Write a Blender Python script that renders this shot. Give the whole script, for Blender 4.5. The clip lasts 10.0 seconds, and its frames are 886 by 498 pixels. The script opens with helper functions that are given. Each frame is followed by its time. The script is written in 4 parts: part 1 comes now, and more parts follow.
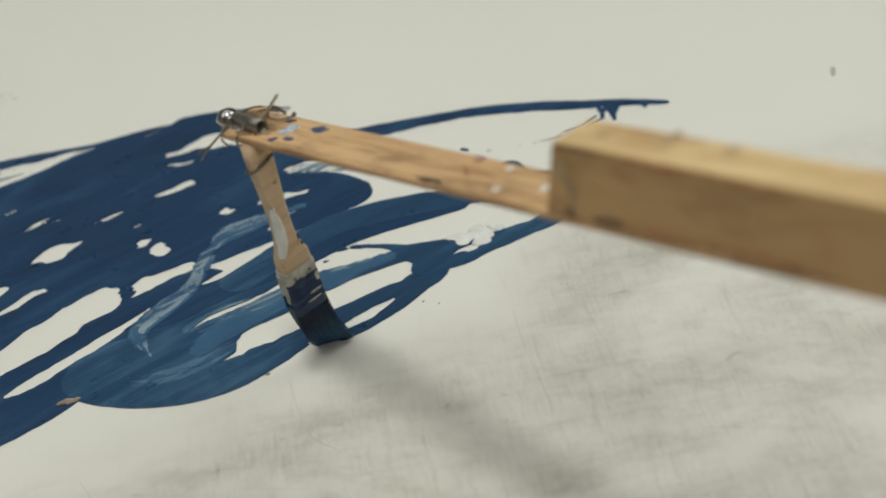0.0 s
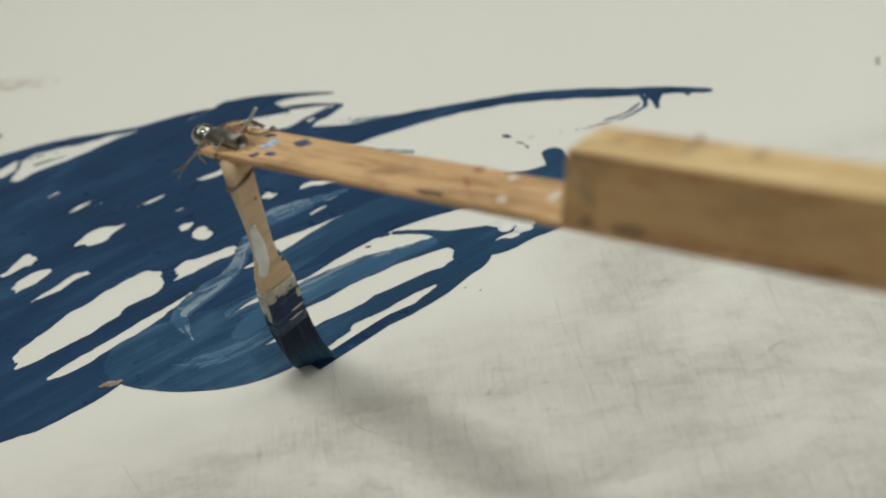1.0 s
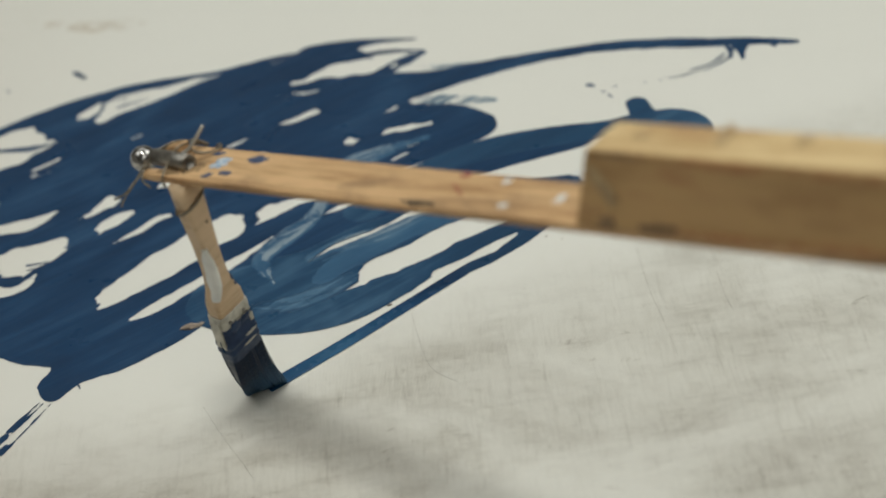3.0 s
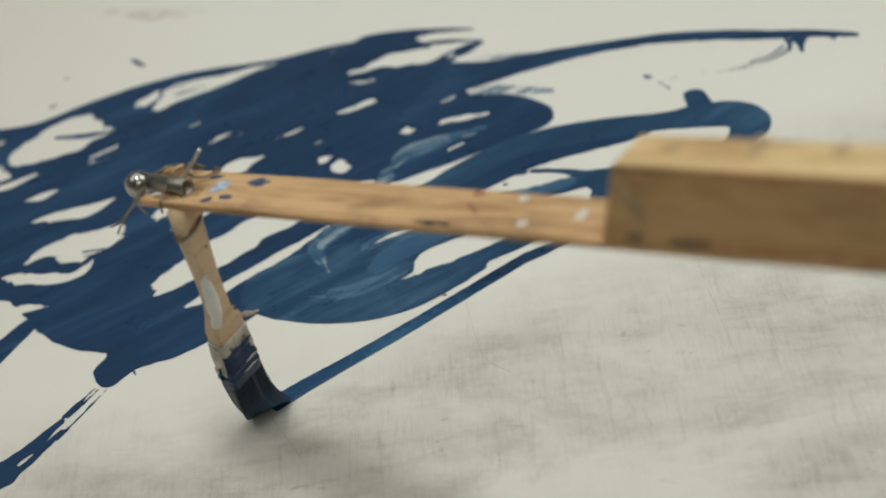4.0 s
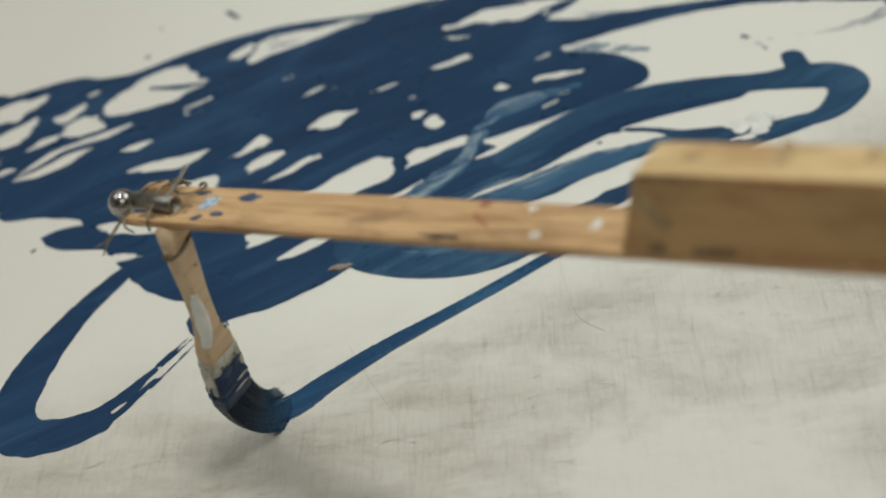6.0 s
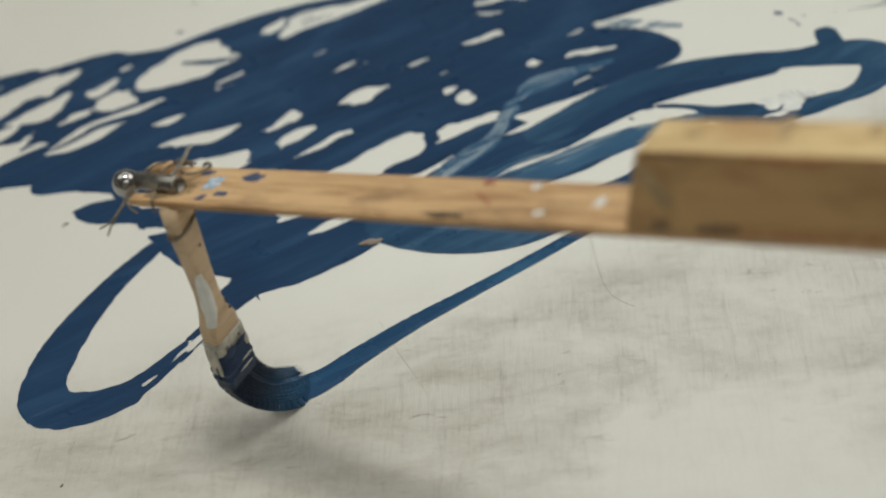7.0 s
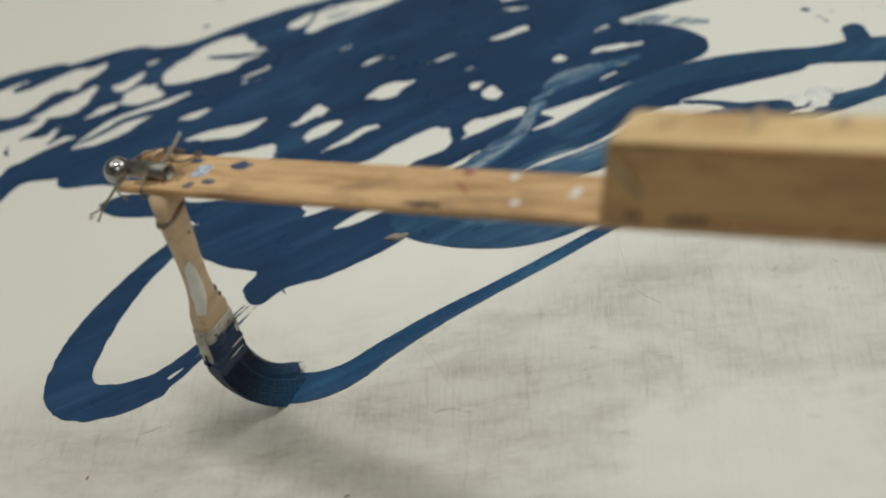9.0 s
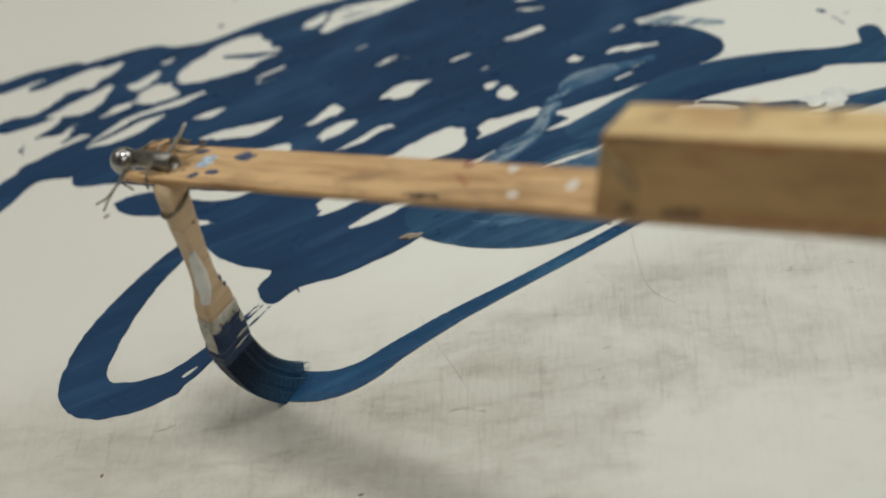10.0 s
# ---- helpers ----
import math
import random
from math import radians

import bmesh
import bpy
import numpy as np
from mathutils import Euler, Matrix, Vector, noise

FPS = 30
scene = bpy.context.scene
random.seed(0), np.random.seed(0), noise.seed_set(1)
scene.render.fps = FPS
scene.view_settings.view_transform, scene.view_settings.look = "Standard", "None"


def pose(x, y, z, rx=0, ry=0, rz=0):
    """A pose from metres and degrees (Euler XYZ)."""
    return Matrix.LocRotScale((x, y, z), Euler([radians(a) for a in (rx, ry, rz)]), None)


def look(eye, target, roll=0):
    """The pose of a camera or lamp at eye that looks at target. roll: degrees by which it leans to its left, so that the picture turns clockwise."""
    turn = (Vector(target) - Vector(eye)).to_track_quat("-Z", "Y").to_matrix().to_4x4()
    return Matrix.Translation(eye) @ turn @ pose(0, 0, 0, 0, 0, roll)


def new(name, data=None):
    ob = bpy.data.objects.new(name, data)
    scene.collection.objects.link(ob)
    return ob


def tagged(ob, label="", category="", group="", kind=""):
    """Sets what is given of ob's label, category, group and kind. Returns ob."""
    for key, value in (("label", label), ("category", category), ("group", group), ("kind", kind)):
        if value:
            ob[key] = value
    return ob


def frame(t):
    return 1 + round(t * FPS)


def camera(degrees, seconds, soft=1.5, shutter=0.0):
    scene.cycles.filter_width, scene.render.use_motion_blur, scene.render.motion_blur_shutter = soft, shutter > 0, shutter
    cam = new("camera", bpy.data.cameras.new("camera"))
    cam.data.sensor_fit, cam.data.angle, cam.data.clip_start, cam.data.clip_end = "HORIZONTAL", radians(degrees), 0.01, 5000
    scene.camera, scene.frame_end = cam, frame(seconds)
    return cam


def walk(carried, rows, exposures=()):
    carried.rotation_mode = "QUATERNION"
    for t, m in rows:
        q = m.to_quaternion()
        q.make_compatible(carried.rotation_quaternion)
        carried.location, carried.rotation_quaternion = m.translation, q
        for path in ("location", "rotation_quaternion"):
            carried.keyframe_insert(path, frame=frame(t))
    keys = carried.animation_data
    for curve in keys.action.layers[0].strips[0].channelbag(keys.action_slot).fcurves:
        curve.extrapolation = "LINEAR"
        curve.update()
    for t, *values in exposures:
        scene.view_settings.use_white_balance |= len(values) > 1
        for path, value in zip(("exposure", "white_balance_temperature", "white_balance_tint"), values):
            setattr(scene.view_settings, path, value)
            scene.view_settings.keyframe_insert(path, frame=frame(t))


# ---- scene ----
FOV = 25.24
cam = camera(FOV, 10.0, soft=1.8)
cam.data.dof.use_dof = True
cam.data.dof.focus_distance = 1.35
cam.data.dof.aperture_fstop = 4.4

# seconds, place of the eye, heading, downward tilt, lean (degrees)
PATH = [
    (0.0, 0.0164, -0.0060, 0.8004, 11.037, 31.546, -8.059),
    (0.5, 0.0124, -0.0055, 0.8019, 10.425, 31.706, -8.074),
    (1.0, 0.0101, -0.0031, 0.8030, 9.856, 31.884, -8.109),
    (1.5, 0.0111, -0.0021, 0.8023, 9.169, 32.128, -8.320),
    (2.0, 0.0109, -0.0032, 0.8021, 8.513, 32.524, -8.501),
    (2.5, 0.0053, -0.0012, 0.8019, 7.998, 32.934, -8.426),
    (4.0, 0.0048, 0.0000, 0.8010, 5.155, 33.059, -9.062),
    (4.5, -0.0009, 0.0042, 0.8021, 4.738, 33.149, -8.924),
    (5.0, -0.0019, 0.0035, 0.8005, 3.917, 32.999, -9.185),
    (5.5, -0.0043, 0.0018, 0.8014, 3.081, 33.319, -9.325),
    (6.0, -0.0058, 0.0025, 0.8004, 2.234, 33.889, -9.565),
    (7.5, -0.0065, 0.0012, 0.7965, 0.833, 34.385, -9.946),
    (8.0, -0.0094, 0.0025, 0.7986, 0.821, 34.481, -9.850),
    (8.5, -0.0104, 0.0026, 0.7966, 0.570, 34.372, -9.895),
    (9.0, -0.0088, 0.0007, 0.7955, 0.254, 34.256, -10.085),
    (9.5, -0.0121, 0.0022, 0.7966, 0.169, 34.302, -9.951),
    (10.0, -0.0108, -0.0001, 0.7940, -0.154, 34.127, -10.102),
]


def eye_pose(x, y, z, heading, tilt, lean):
    h, p = radians(heading), radians(tilt)
    way = Vector((math.sin(h) * math.cos(p), math.cos(h) * math.cos(p), -math.sin(p)))
    return look((x, y, z), Vector((x, y, z)) + way, lean)


walk(cam, [(t, eye_pose(*row)) for t, *row in PATH])

# ---- light: a workshop with ceiling lamps and added fill lamps ----
world = bpy.data.worlds.new("world")
scene.world = world
world.use_nodes = True
world.node_tree.nodes["Background"].inputs[0].default_value = (0.9, 0.95, 1.0, 1)
world.node_tree.nodes["Background"].inputs[1].default_value = 0.05
scene.view_settings.exposure = 0.05


def overhead_and_fill_lamp(x, y, watts, size):
    data = bpy.data.lights.new("overhead_and_fill_light", "AREA")
    data.shape, data.size, data.size_y = "RECTANGLE", size, size
    data.energy, data.color = watts, (0.985, 1.0, 0.94)
    ob = new("overhead_and_fill_light", data)
    ob.matrix_world = pose(x, y, 2.70)
    return ob


# the first two follow the shadows; side and front lamps are added fill
LAMPS = [(-0.17, 0.90, 20, 0.32), (-0.10, 3.0, 10, 2.0), (1.9, 1.5, 32, 1.8), (-1.9, 1.7, 17, 1.8), (0.4, -1.3, 16, 1.6)]
for lx, ly, lw, size in LAMPS:
    overhead_and_fill_lamp(lx, ly, lw, size)


# ---- materials ----
def material(name, rough=0.5, metal=0.0):
    m = bpy.data.materials.new(name)
    m.use_nodes = True
    b = m.node_tree.nodes["Principled BSDF"]
    b.inputs["Roughness"].default_value = rough
    b.inputs["Metallic"].default_value = metal
    return m, m.node_tree, b


def node(tree, kind, **values):
    n = tree.nodes.new(kind)
    for key, value in values.items():
        n.inputs[key.replace("_", " ")].default_value = value
    return n


def coords(tree, scale=(1, 1, 1), turn=0.0, which="Object"):
    tc = tree.nodes.new("ShaderNodeTexCoord")
    mp = tree.nodes.new("ShaderNodeMapping")
    mp.inputs["Rotation"].default_value = (0, 0, turn)
    tree.links.new(tc.outputs[which], mp.inputs["Vector"])
    sc = tree.nodes.new("ShaderNodeMapping")
    sc.inputs["Scale"].default_value = scale
    tree.links.new(mp.outputs["Vector"], sc.inputs["Vector"])
    return sc.outputs["Vector"]


def noise_tex(tree, vec, scale, detail=4.0, rough=0.55, distort=0.0):
    n = node(tree, "ShaderNodeTexNoise", Scale=scale, Detail=detail, Roughness=rough, Distortion=distort)
    tree.links.new(vec, n.inputs["Vector"])
    return n.outputs["Fac"]


def ramp(tree, fac, stops):
    r = tree.nodes.new("ShaderNodeValToRGB")
    els = r.color_ramp.elements
    while len(els) < len(stops):
        els.new(0.5)
    for e, (p, c) in zip(els, stops):
        e.position = p
        e.color = (*c, 1) if not isinstance(c, (int, float)) else (c, c, c, 1)
    tree.links.new(fac, r.inputs["Fac"])
    return r.outputs["Color"]


def mix(tree, fac, a, b, blend="MIX"):
    m = tree.nodes.new("ShaderNodeMix")
    m.data_type, m.blend_type = "RGBA", blend
    for sock, v in ((m.inputs[0], fac), (m.inputs[6], a), (m.inputs[7], b)):
        if isinstance(v, (int, float)):
            sock.default_value = v
        elif isinstance(v, tuple):
            sock.default_value = (*v, 1)
        else:
            tree.links.new(v, sock)
    return m.outputs[2]


def maths(tree, op, a, b=0.0):
    m = tree.nodes.new("ShaderNodeMath")
    m.operation = op
    for sock, v in ((m.inputs[0], a), (m.inputs[1], b)):
        if isinstance(v, (int, float)):
            sock.default_value = v
        else:
            tree.links.new(v, sock)
    return m.outputs[0]


def bump(tree, bsdf, height, strength, distance):
    n = node(tree, "ShaderNodeBump", Strength=strength, Distance=distance)
    tree.links.new(height, n.inputs["Height"])
    tree.links.new(n.outputs["Normal"], bsdf.inputs["Normal"])


def canvas_material():
    m, t, b = material("primed_canvas", 0.62)
    v = coords(t)
    weave_turn = 0.139
    threads = []
    for axis, across in (("X", (1, 0.0, 0)), ("Y", (0.0, 1, 0))):
        w = t.nodes.new("ShaderNodeTexWave")
        w.wave_type, w.bands_direction, w.wave_profile = "BANDS", axis, "SIN"
        w.inputs["Scale"].default_value = 325.0 if axis == "X" else 380.0
        w.inputs["Distortion"].default_value = 0.5
        w.inputs["Detail"].default_value = 2.0
        w.inputs["Detail Scale"].default_value = 0.6
        t.links.new(coords(t, turn=weave_turn), w.inputs["Vector"])
        threads.append(w.outputs["Fac"])
    weave = maths(t, "ADD", threads[0], maths(t, "MULTIPLY", threads[1], 0.8))
    # worn places where the threads take the dirt
    worn = ramp(t, noise_tex(t, coords(t, (1.0, 1.5, 1), 0.2), 4.2, 6, 0.62, 0.5), [(0.40, 0.0), (0.66, 1.0)])
    smudge = ramp(t, noise_tex(t, coords(t, (1.0, 1.9, 1), 0.16), 15.0, 9, 0.72, 0.25), [(0.46, 0.0), (0.72, 1.0)])
    scuff = ramp(t, noise_tex(t, coords(t, (85, 9, 1), weave_turn), 1.5, 8, 0.72, 0.05), [(0.54, 0.0), (0.75, 1.0)])
    fine = ramp(t, noise_tex(t, coords(t, (420, 30, 1), weave_turn), 1.0, 5, 0.7), [(0.48, 0.0), (0.70, 1.0)])
    rub = ramp(t, noise_tex(t, coords(t, (7, 48, 1), weave_turn), 1.2, 8, 0.72, 0.1), [(0.52, 0.0), (0.76, 1.0)])
    spots = ramp(t, noise_tex(t, coords(t, (1, 2.2, 1), 0.16), 38.0, 6, 0.72, 0.7), [(0.62, 0.0), (0.74, 1.0)])
    # the trodden part lies nearer the edge that the beam comes from
    tc = t.nodes.new("ShaderNodeTexCoord")
    sep = t.nodes.new("ShaderNodeSeparateXYZ")
    t.links.new(tc.outputs["Object"], sep.inputs[0])

    def fade(value, a, z):
        mr = node(t, "ShaderNodeMapRange")
        mr.inputs["From Min"].default_value, mr.inputs["From Max"].default_value = a, z
        mr.interpolation_type = "SMOOTHSTEP"
        t.links.new(value, mr.inputs["Value"])
        return mr.outputs["Result"]

    trod = fade(maths(t, "SUBTRACT", maths(t, "MULTIPLY", sep.outputs["X"], 0.12), sep.outputs["Y"]), -1.18, -1.02)
    bay = fade(maths(t, "SUBTRACT", sep.outputs["X"], maths(t, "MULTIPLY", sep.outputs["Y"], 0.35)), -0.16, -0.04)
    trod = maths(t, "MAXIMUM", trod, maths(t, "MULTIPLY", bay, fade(sep.outputs["Y"], 1.34, 1.18)))
    # mask for vignetting painted into the canvas, growing towards the left
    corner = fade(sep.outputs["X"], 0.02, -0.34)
    patch = maths(t, "MULTIPLY", trod, maths(t, "ADD", 0.12, maths(t, "MULTIPLY", worn, 0.88)))
    marks = maths(t, "ADD", maths(t, "MULTIPLY", smudge, 0.42), maths(t, "ADD", maths(t, "MULTIPLY", scuff, 0.40), maths(t, "ADD", maths(t, "MULTIPLY", rub, 0.22), maths(t, "MULTIPLY", spots, 0.85))))
    marks = maths(t, "ADD", marks, maths(t, "MULTIPLY", fine, 0.20))
    grime = maths(t, "MULTIPLY", maths(t, "MULTIPLY", marks, maths(t, "ADD", maths(t, "MULTIPLY", patch, 1.55), 0.03)), maths(t, "ADD", 0.40, maths(t, "MULTIPLY", threads[0], 0.85)))
    base = mix(t, noise_tex(t, v, 1.7, 3), (0.755, 0.75, 0.70), (0.81, 0.805, 0.755))
    base = mix(t, maths(t, "MULTIPLY", trod, maths(t, "ADD", 0.16, maths(t, "MULTIPLY", worn, 0.40))), base, (0.55, 0.525, 0.45))
    near_corner = maths(t, "MULTIPLY", fade(sep.outputs["Y"], 1.16, 0.98), fade(sep.outputs["X"], 0.16, -0.10))
    base = mix(t, maths(t, "MULTIPLY", near_corner, maths(t, "ADD", 0.22, maths(t, "MULTIPLY", smudge, 0.35))), base, (0.50, 0.455, 0.39))
    # the left side is darkened in the colour to stand for vignetting
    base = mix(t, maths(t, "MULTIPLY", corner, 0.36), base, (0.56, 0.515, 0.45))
    base = mix(t, maths(t, "MULTIPLY", maths(t, "ADD", maths(t, "MULTIPLY", worn, trod), 0.26), maths(t, "MULTIPLY", threads[0], 0.55)), base, (0.36, 0.345, 0.30))
    col = mix(t, grime, base, (0.20, 0.175, 0.13))
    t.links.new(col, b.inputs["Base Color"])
    bump(t, b, weave, 0.20, 0.0003)
    return m


def place_coords(tree, scale=(1, 1, 1), turn=0.0):
    g = tree.nodes.new("ShaderNodeNewGeometry")
    mp = tree.nodes.new("ShaderNodeMapping")
    mp.inputs["Rotation"].default_value = (0, 0, turn)
    tree.links.new(g.outputs["Position"], mp.inputs["Vector"])
    sc = tree.nodes.new("ShaderNodeMapping")
    sc.inputs["Scale"].default_value = scale
    tree.links.new(mp.outputs["Vector"], sc.inputs["Vector"])
    return sc.outputs["Vector"]


def paint_material(name, dark, mid, light, rough=0.32, turn=-0.42, streaks=1.0):
    m, t, b = material(name, rough)
    b.inputs["Specular IOR Level"].default_value = 0.16
    long_v = place_coords(t, (7, 70, 1), turn)
    fine_v = place_coords(t, (14, 330, 1), turn)
    big = noise_tex(t, place_coords(t, (2.2, 6.5, 1), turn), 2.2, 4, 0.6, 0.7)
    a = noise_tex(t, long_v, 1.0, 5, 0.6, 0.6)
    f = noise_tex(t, fine_v, 1.0, 3, 0.6, 0.3)
    col = ramp(t, maths(t, "ADD", maths(t, "MULTIPLY", big, 0.62), maths(t, "MULTIPLY", maths(t, "ADD", a, maths(t, "MULTIPLY", f, 0.35)), 0.36 * streaks)), [(0.38, dark), (0.56, mid), (0.80, light)])
    t.links.new(col, b.inputs["Base Color"])
    rr = ramp(t, noise_tex(t, place_coords(t), 30, 4), [(0.3, rough - 0.07), (0.7, rough + 0.12)])
    t.links.new(rr, b.inputs["Roughness"])
    h = maths(t, "ADD", a, maths(t, "MULTIPLY", f, 0.5))
    bump(t, b, h, 0.35, 0.0008)
    return m


def wood_material(name, pale, dark, stain, ring=60.0, rough=0.6, soil=0.35):
    m, t, b = material(name, rough)
    g = noise_tex(t, coords(t, (5, ring, ring)), 1.0, 6, 0.62, 1.1)
    fine = noise_tex(t, coords(t, (30, ring * 7, ring * 7)), 1.0, 3, 0.6)
    col = ramp(t, maths(t, "ADD", maths(t, "MULTIPLY", g, 0.75), maths(t, "MULTIPLY", fine, 0.25)), [(0.38, dark), (0.51, pale), (0.8, tuple(min(1, c * 1.15) for c in pale))])
    soil_f = ramp(t, noise_tex(t, coords(t, (9, 24, 24)), 1.6, 6, 0.65, 0.6), [(0.52, 0.0), (0.76, 1.0)])
    col = mix(t, maths(t, "MULTIPLY", soil_f, soil), col, stain)
    t.links.new(col, b.inputs["Base Color"])
    bump(t, b, maths(t, "ADD", g, fine), 0.25, 0.0006)
    return m


def speckled(name, a, b2, scale, rough, metal=0.0, bump_size=0.0, gloss=0.5):
    m, t, b = material(name, rough, metal)
    b.inputs["Specular IOR Level"].default_value = gloss
    col = ramp(t, noise_tex(t, coords(t), scale, 6, 0.65, 0.5), [(0.38, a), (0.66, b2)])
    t.links.new(col, b.inputs["Base Color"])
    rr = ramp(t, noise_tex(t, coords(t), scale * 2.3, 4), [(0.3, max(0.03, rough - 0.1)), (0.7, min(1, rough + 0.15))])
    t.links.new(rr, b.inputs["Roughness"])
    if bump_size:
        bump(t, b, noise_tex(t, coords(t), scale * 4, 4), 0.3, bump_size)
    return m


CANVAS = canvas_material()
NAVY = (0.0100, 0.0310, 0.0755)
BLUE = (0.0133, 0.0455, 0.108)
SKY = (0.036, 0.095, 0.185)
PAINT = paint_material("blue_paint", NAVY, BLUE, SKY)
FRESH = paint_material("wet_blue_paint", NAVY, (0.015, 0.057, 0.133), (0.040, 0.135, 0.25), 0.24)
BAND = paint_material("lighter_blue_paint", (0.012, 0.037, 0.084), (0.020, 0.064, 0.132), (0.085, 0.18, 0.29))
PALE = paint_material("pale_blue_paint", (0.10, 0.155, 0.22), (0.19, 0.26, 0.325), (0.40, 0.46, 0.49), 0.4)
SHEEN = paint_material("thin_blue_paint", (0.022, 0.062, 0.130), (0.045, 0.115, 0.205), (0.15, 0.26, 0.36), 0.36)
GLAZE = paint_material("blue_glaze", (0.022, 0.068, 0.145), (0.038, 0.104, 0.195), (0.080, 0.175, 0.275), 0.34)
WHITE_PAINT = speckled("white_paint", (0.66, 0.67, 0.65), (0.82, 0.82, 0.79), 60, 0.4, 0, 0.0008)
SPOT_BLUE = speckled("dried_blue_paint", (0.03, 0.05, 0.11), (0.07, 0.10, 0.18), 300, 0.5)
SPOT_PALE = speckled("dried_pale_paint", (0.12, 0.25, 0.42), (0.78, 0.80, 0.80), 230, 0.5)
SPOT_RED = speckled("dried_red_paint", (0.28, 0.06, 0.04), (0.40, 0.16, 0.09), 260, 0.5)
PINE = wood_material("pine_batten", (0.62, 0.40, 0.205), (0.36, 0.20, 0.085), (0.15, 0.085, 0.045), 85, 0.55, 0.75)
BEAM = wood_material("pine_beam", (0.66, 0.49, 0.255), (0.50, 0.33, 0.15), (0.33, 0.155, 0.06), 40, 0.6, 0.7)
BEAM_SIDE = wood_material("brown_pine_side", (0.56, 0.35, 0.15), (0.40, 0.225, 0.085), (0.36, 0.13, 0.045), 34, 0.6, 0.85)
BEECH = wood_material("beech_handle", (0.62, 0.455, 0.29), (0.48, 0.33, 0.19), (0.20, 0.12, 0.06), 55, 0.45, 0.35)
CHROME = speckled("chrome", (0.30, 0.29, 0.28), (0.46, 0.45, 0.44), 90, 0.12, 1.0)
STEEL = speckled("dull_steel", (0.20, 0.19, 0.175), (0.36, 0.34, 0.31), 160, 0.38, 1.0)
WIRE = speckled("steel_wire", (0.12, 0.10, 0.075), (0.30, 0.26, 0.20), 400, 0.45, 0.8)
WIRE_BRIGHT = speckled("bright_wire", (0.5, 0.51, 0.48), (0.7, 0.71, 0.68), 400, 0.35, 0.7)
FERRULE = speckled("painted_ferrule", (0.012, 0.026, 0.068), (0.024, 0.050, 0.11), 140, 0.42, 0.0, 0.0006, 0.25)
FERRULE_BARE = speckled("bare_ferrule", (0.34, 0.325, 0.28), (0.58, 0.56, 0.49), 130, 0.45, 0.3, 0.0006)
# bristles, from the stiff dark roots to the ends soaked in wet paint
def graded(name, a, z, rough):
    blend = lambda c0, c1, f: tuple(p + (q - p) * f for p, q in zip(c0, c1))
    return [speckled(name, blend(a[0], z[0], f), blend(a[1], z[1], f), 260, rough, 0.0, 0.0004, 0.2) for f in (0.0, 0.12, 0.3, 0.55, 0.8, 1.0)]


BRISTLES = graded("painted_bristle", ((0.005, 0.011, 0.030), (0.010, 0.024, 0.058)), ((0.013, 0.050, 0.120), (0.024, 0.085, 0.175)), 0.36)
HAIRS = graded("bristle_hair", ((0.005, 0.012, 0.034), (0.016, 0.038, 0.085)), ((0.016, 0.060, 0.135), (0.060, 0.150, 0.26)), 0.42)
DARK = speckled("dark_dent", (0.03, 0.022, 0.015), (0.07, 0.05, 0.03), 200, 0.8)
SCUFF = speckled("grey_scuff", (0.34, 0.325, 0.28), (0.52, 0.505, 0.45), 260, 0.8)
SMEAR = speckled("brown_smear", (0.52, 0.47, 0.39), (0.68, 0.65, 0.58), 60, 0.8)
STAIN_AND_SHADE = speckled("dark_wood_stain_and_shade", (0.17, 0.10, 0.05), (0.42, 0.28, 0.14), 130, 0.65)
STAIN_RED = speckled("red_wood_stain", (0.42, 0.18, 0.07), (0.58, 0.36, 0.16), 90, 0.65)
STAIN_TOP = speckled("grey_wood_smudge", (0.36, 0.25, 0.13), (0.56, 0.40, 0.21), 120, 0.65)
CRUMB = speckled("dry_paint_crumb", (0.22, 0.17, 0.13), (0.42, 0.36, 0.30), 300, 0.8)
PLASTER = speckled("plaster", (0.52, 0.50, 0.46), (0.60, 0.58, 0.54), 3, 0.8, 0, 0.001)
FLOOR = speckled("concrete", (0.26, 0.25, 0.235), (0.36, 0.35, 0.33), 5, 0.7, 0, 0.001)
LAMP_CASE = speckled("lamp_case", (0.7, 0.7, 0.7), (0.8, 0.8, 0.8), 20, 0.5)


# ---- mesh helpers ----
def mesh_object(name, bm, mat, smooth=True):
    me = bpy.data.meshes.new(name)
    bmesh.ops.recalc_face_normals(bm, faces=bm.faces[:])
    bm.to_mesh(me)
    bm.free()
    me.materials.append(mat)
    for p in me.polygons:
        p.use_smooth = smooth
    return new(name, me)


def part(name, bm, mat, parent, label="", m=None, smooth=True):
    ob = mesh_object(name, bm, mat, smooth)
    ob.parent = parent
    if m is not None:
        ob.matrix_basis = m
    return tagged(ob, label)


def box(bm, x0, x1, y0, y1, z0, z1, bevel=0.0, segments=2):
    r = bmesh.ops.create_cube(bm, size=1.0)
    vs = r["verts"]
    for v in vs:
        v.co = Vector((x0 + (v.co.x + 0.5) * (x1 - x0), y0 + (v.co.y + 0.5) * (y1 - y0), z0 + (v.co.z + 0.5) * (z1 - z0)))
    if bevel:
        es = list({e for v in vs for e in v.link_edges})
        bmesh.ops.bevel(bm, geom=es, offset=bevel, segments=segments, affect="EDGES", profile=0.6)
    return bm


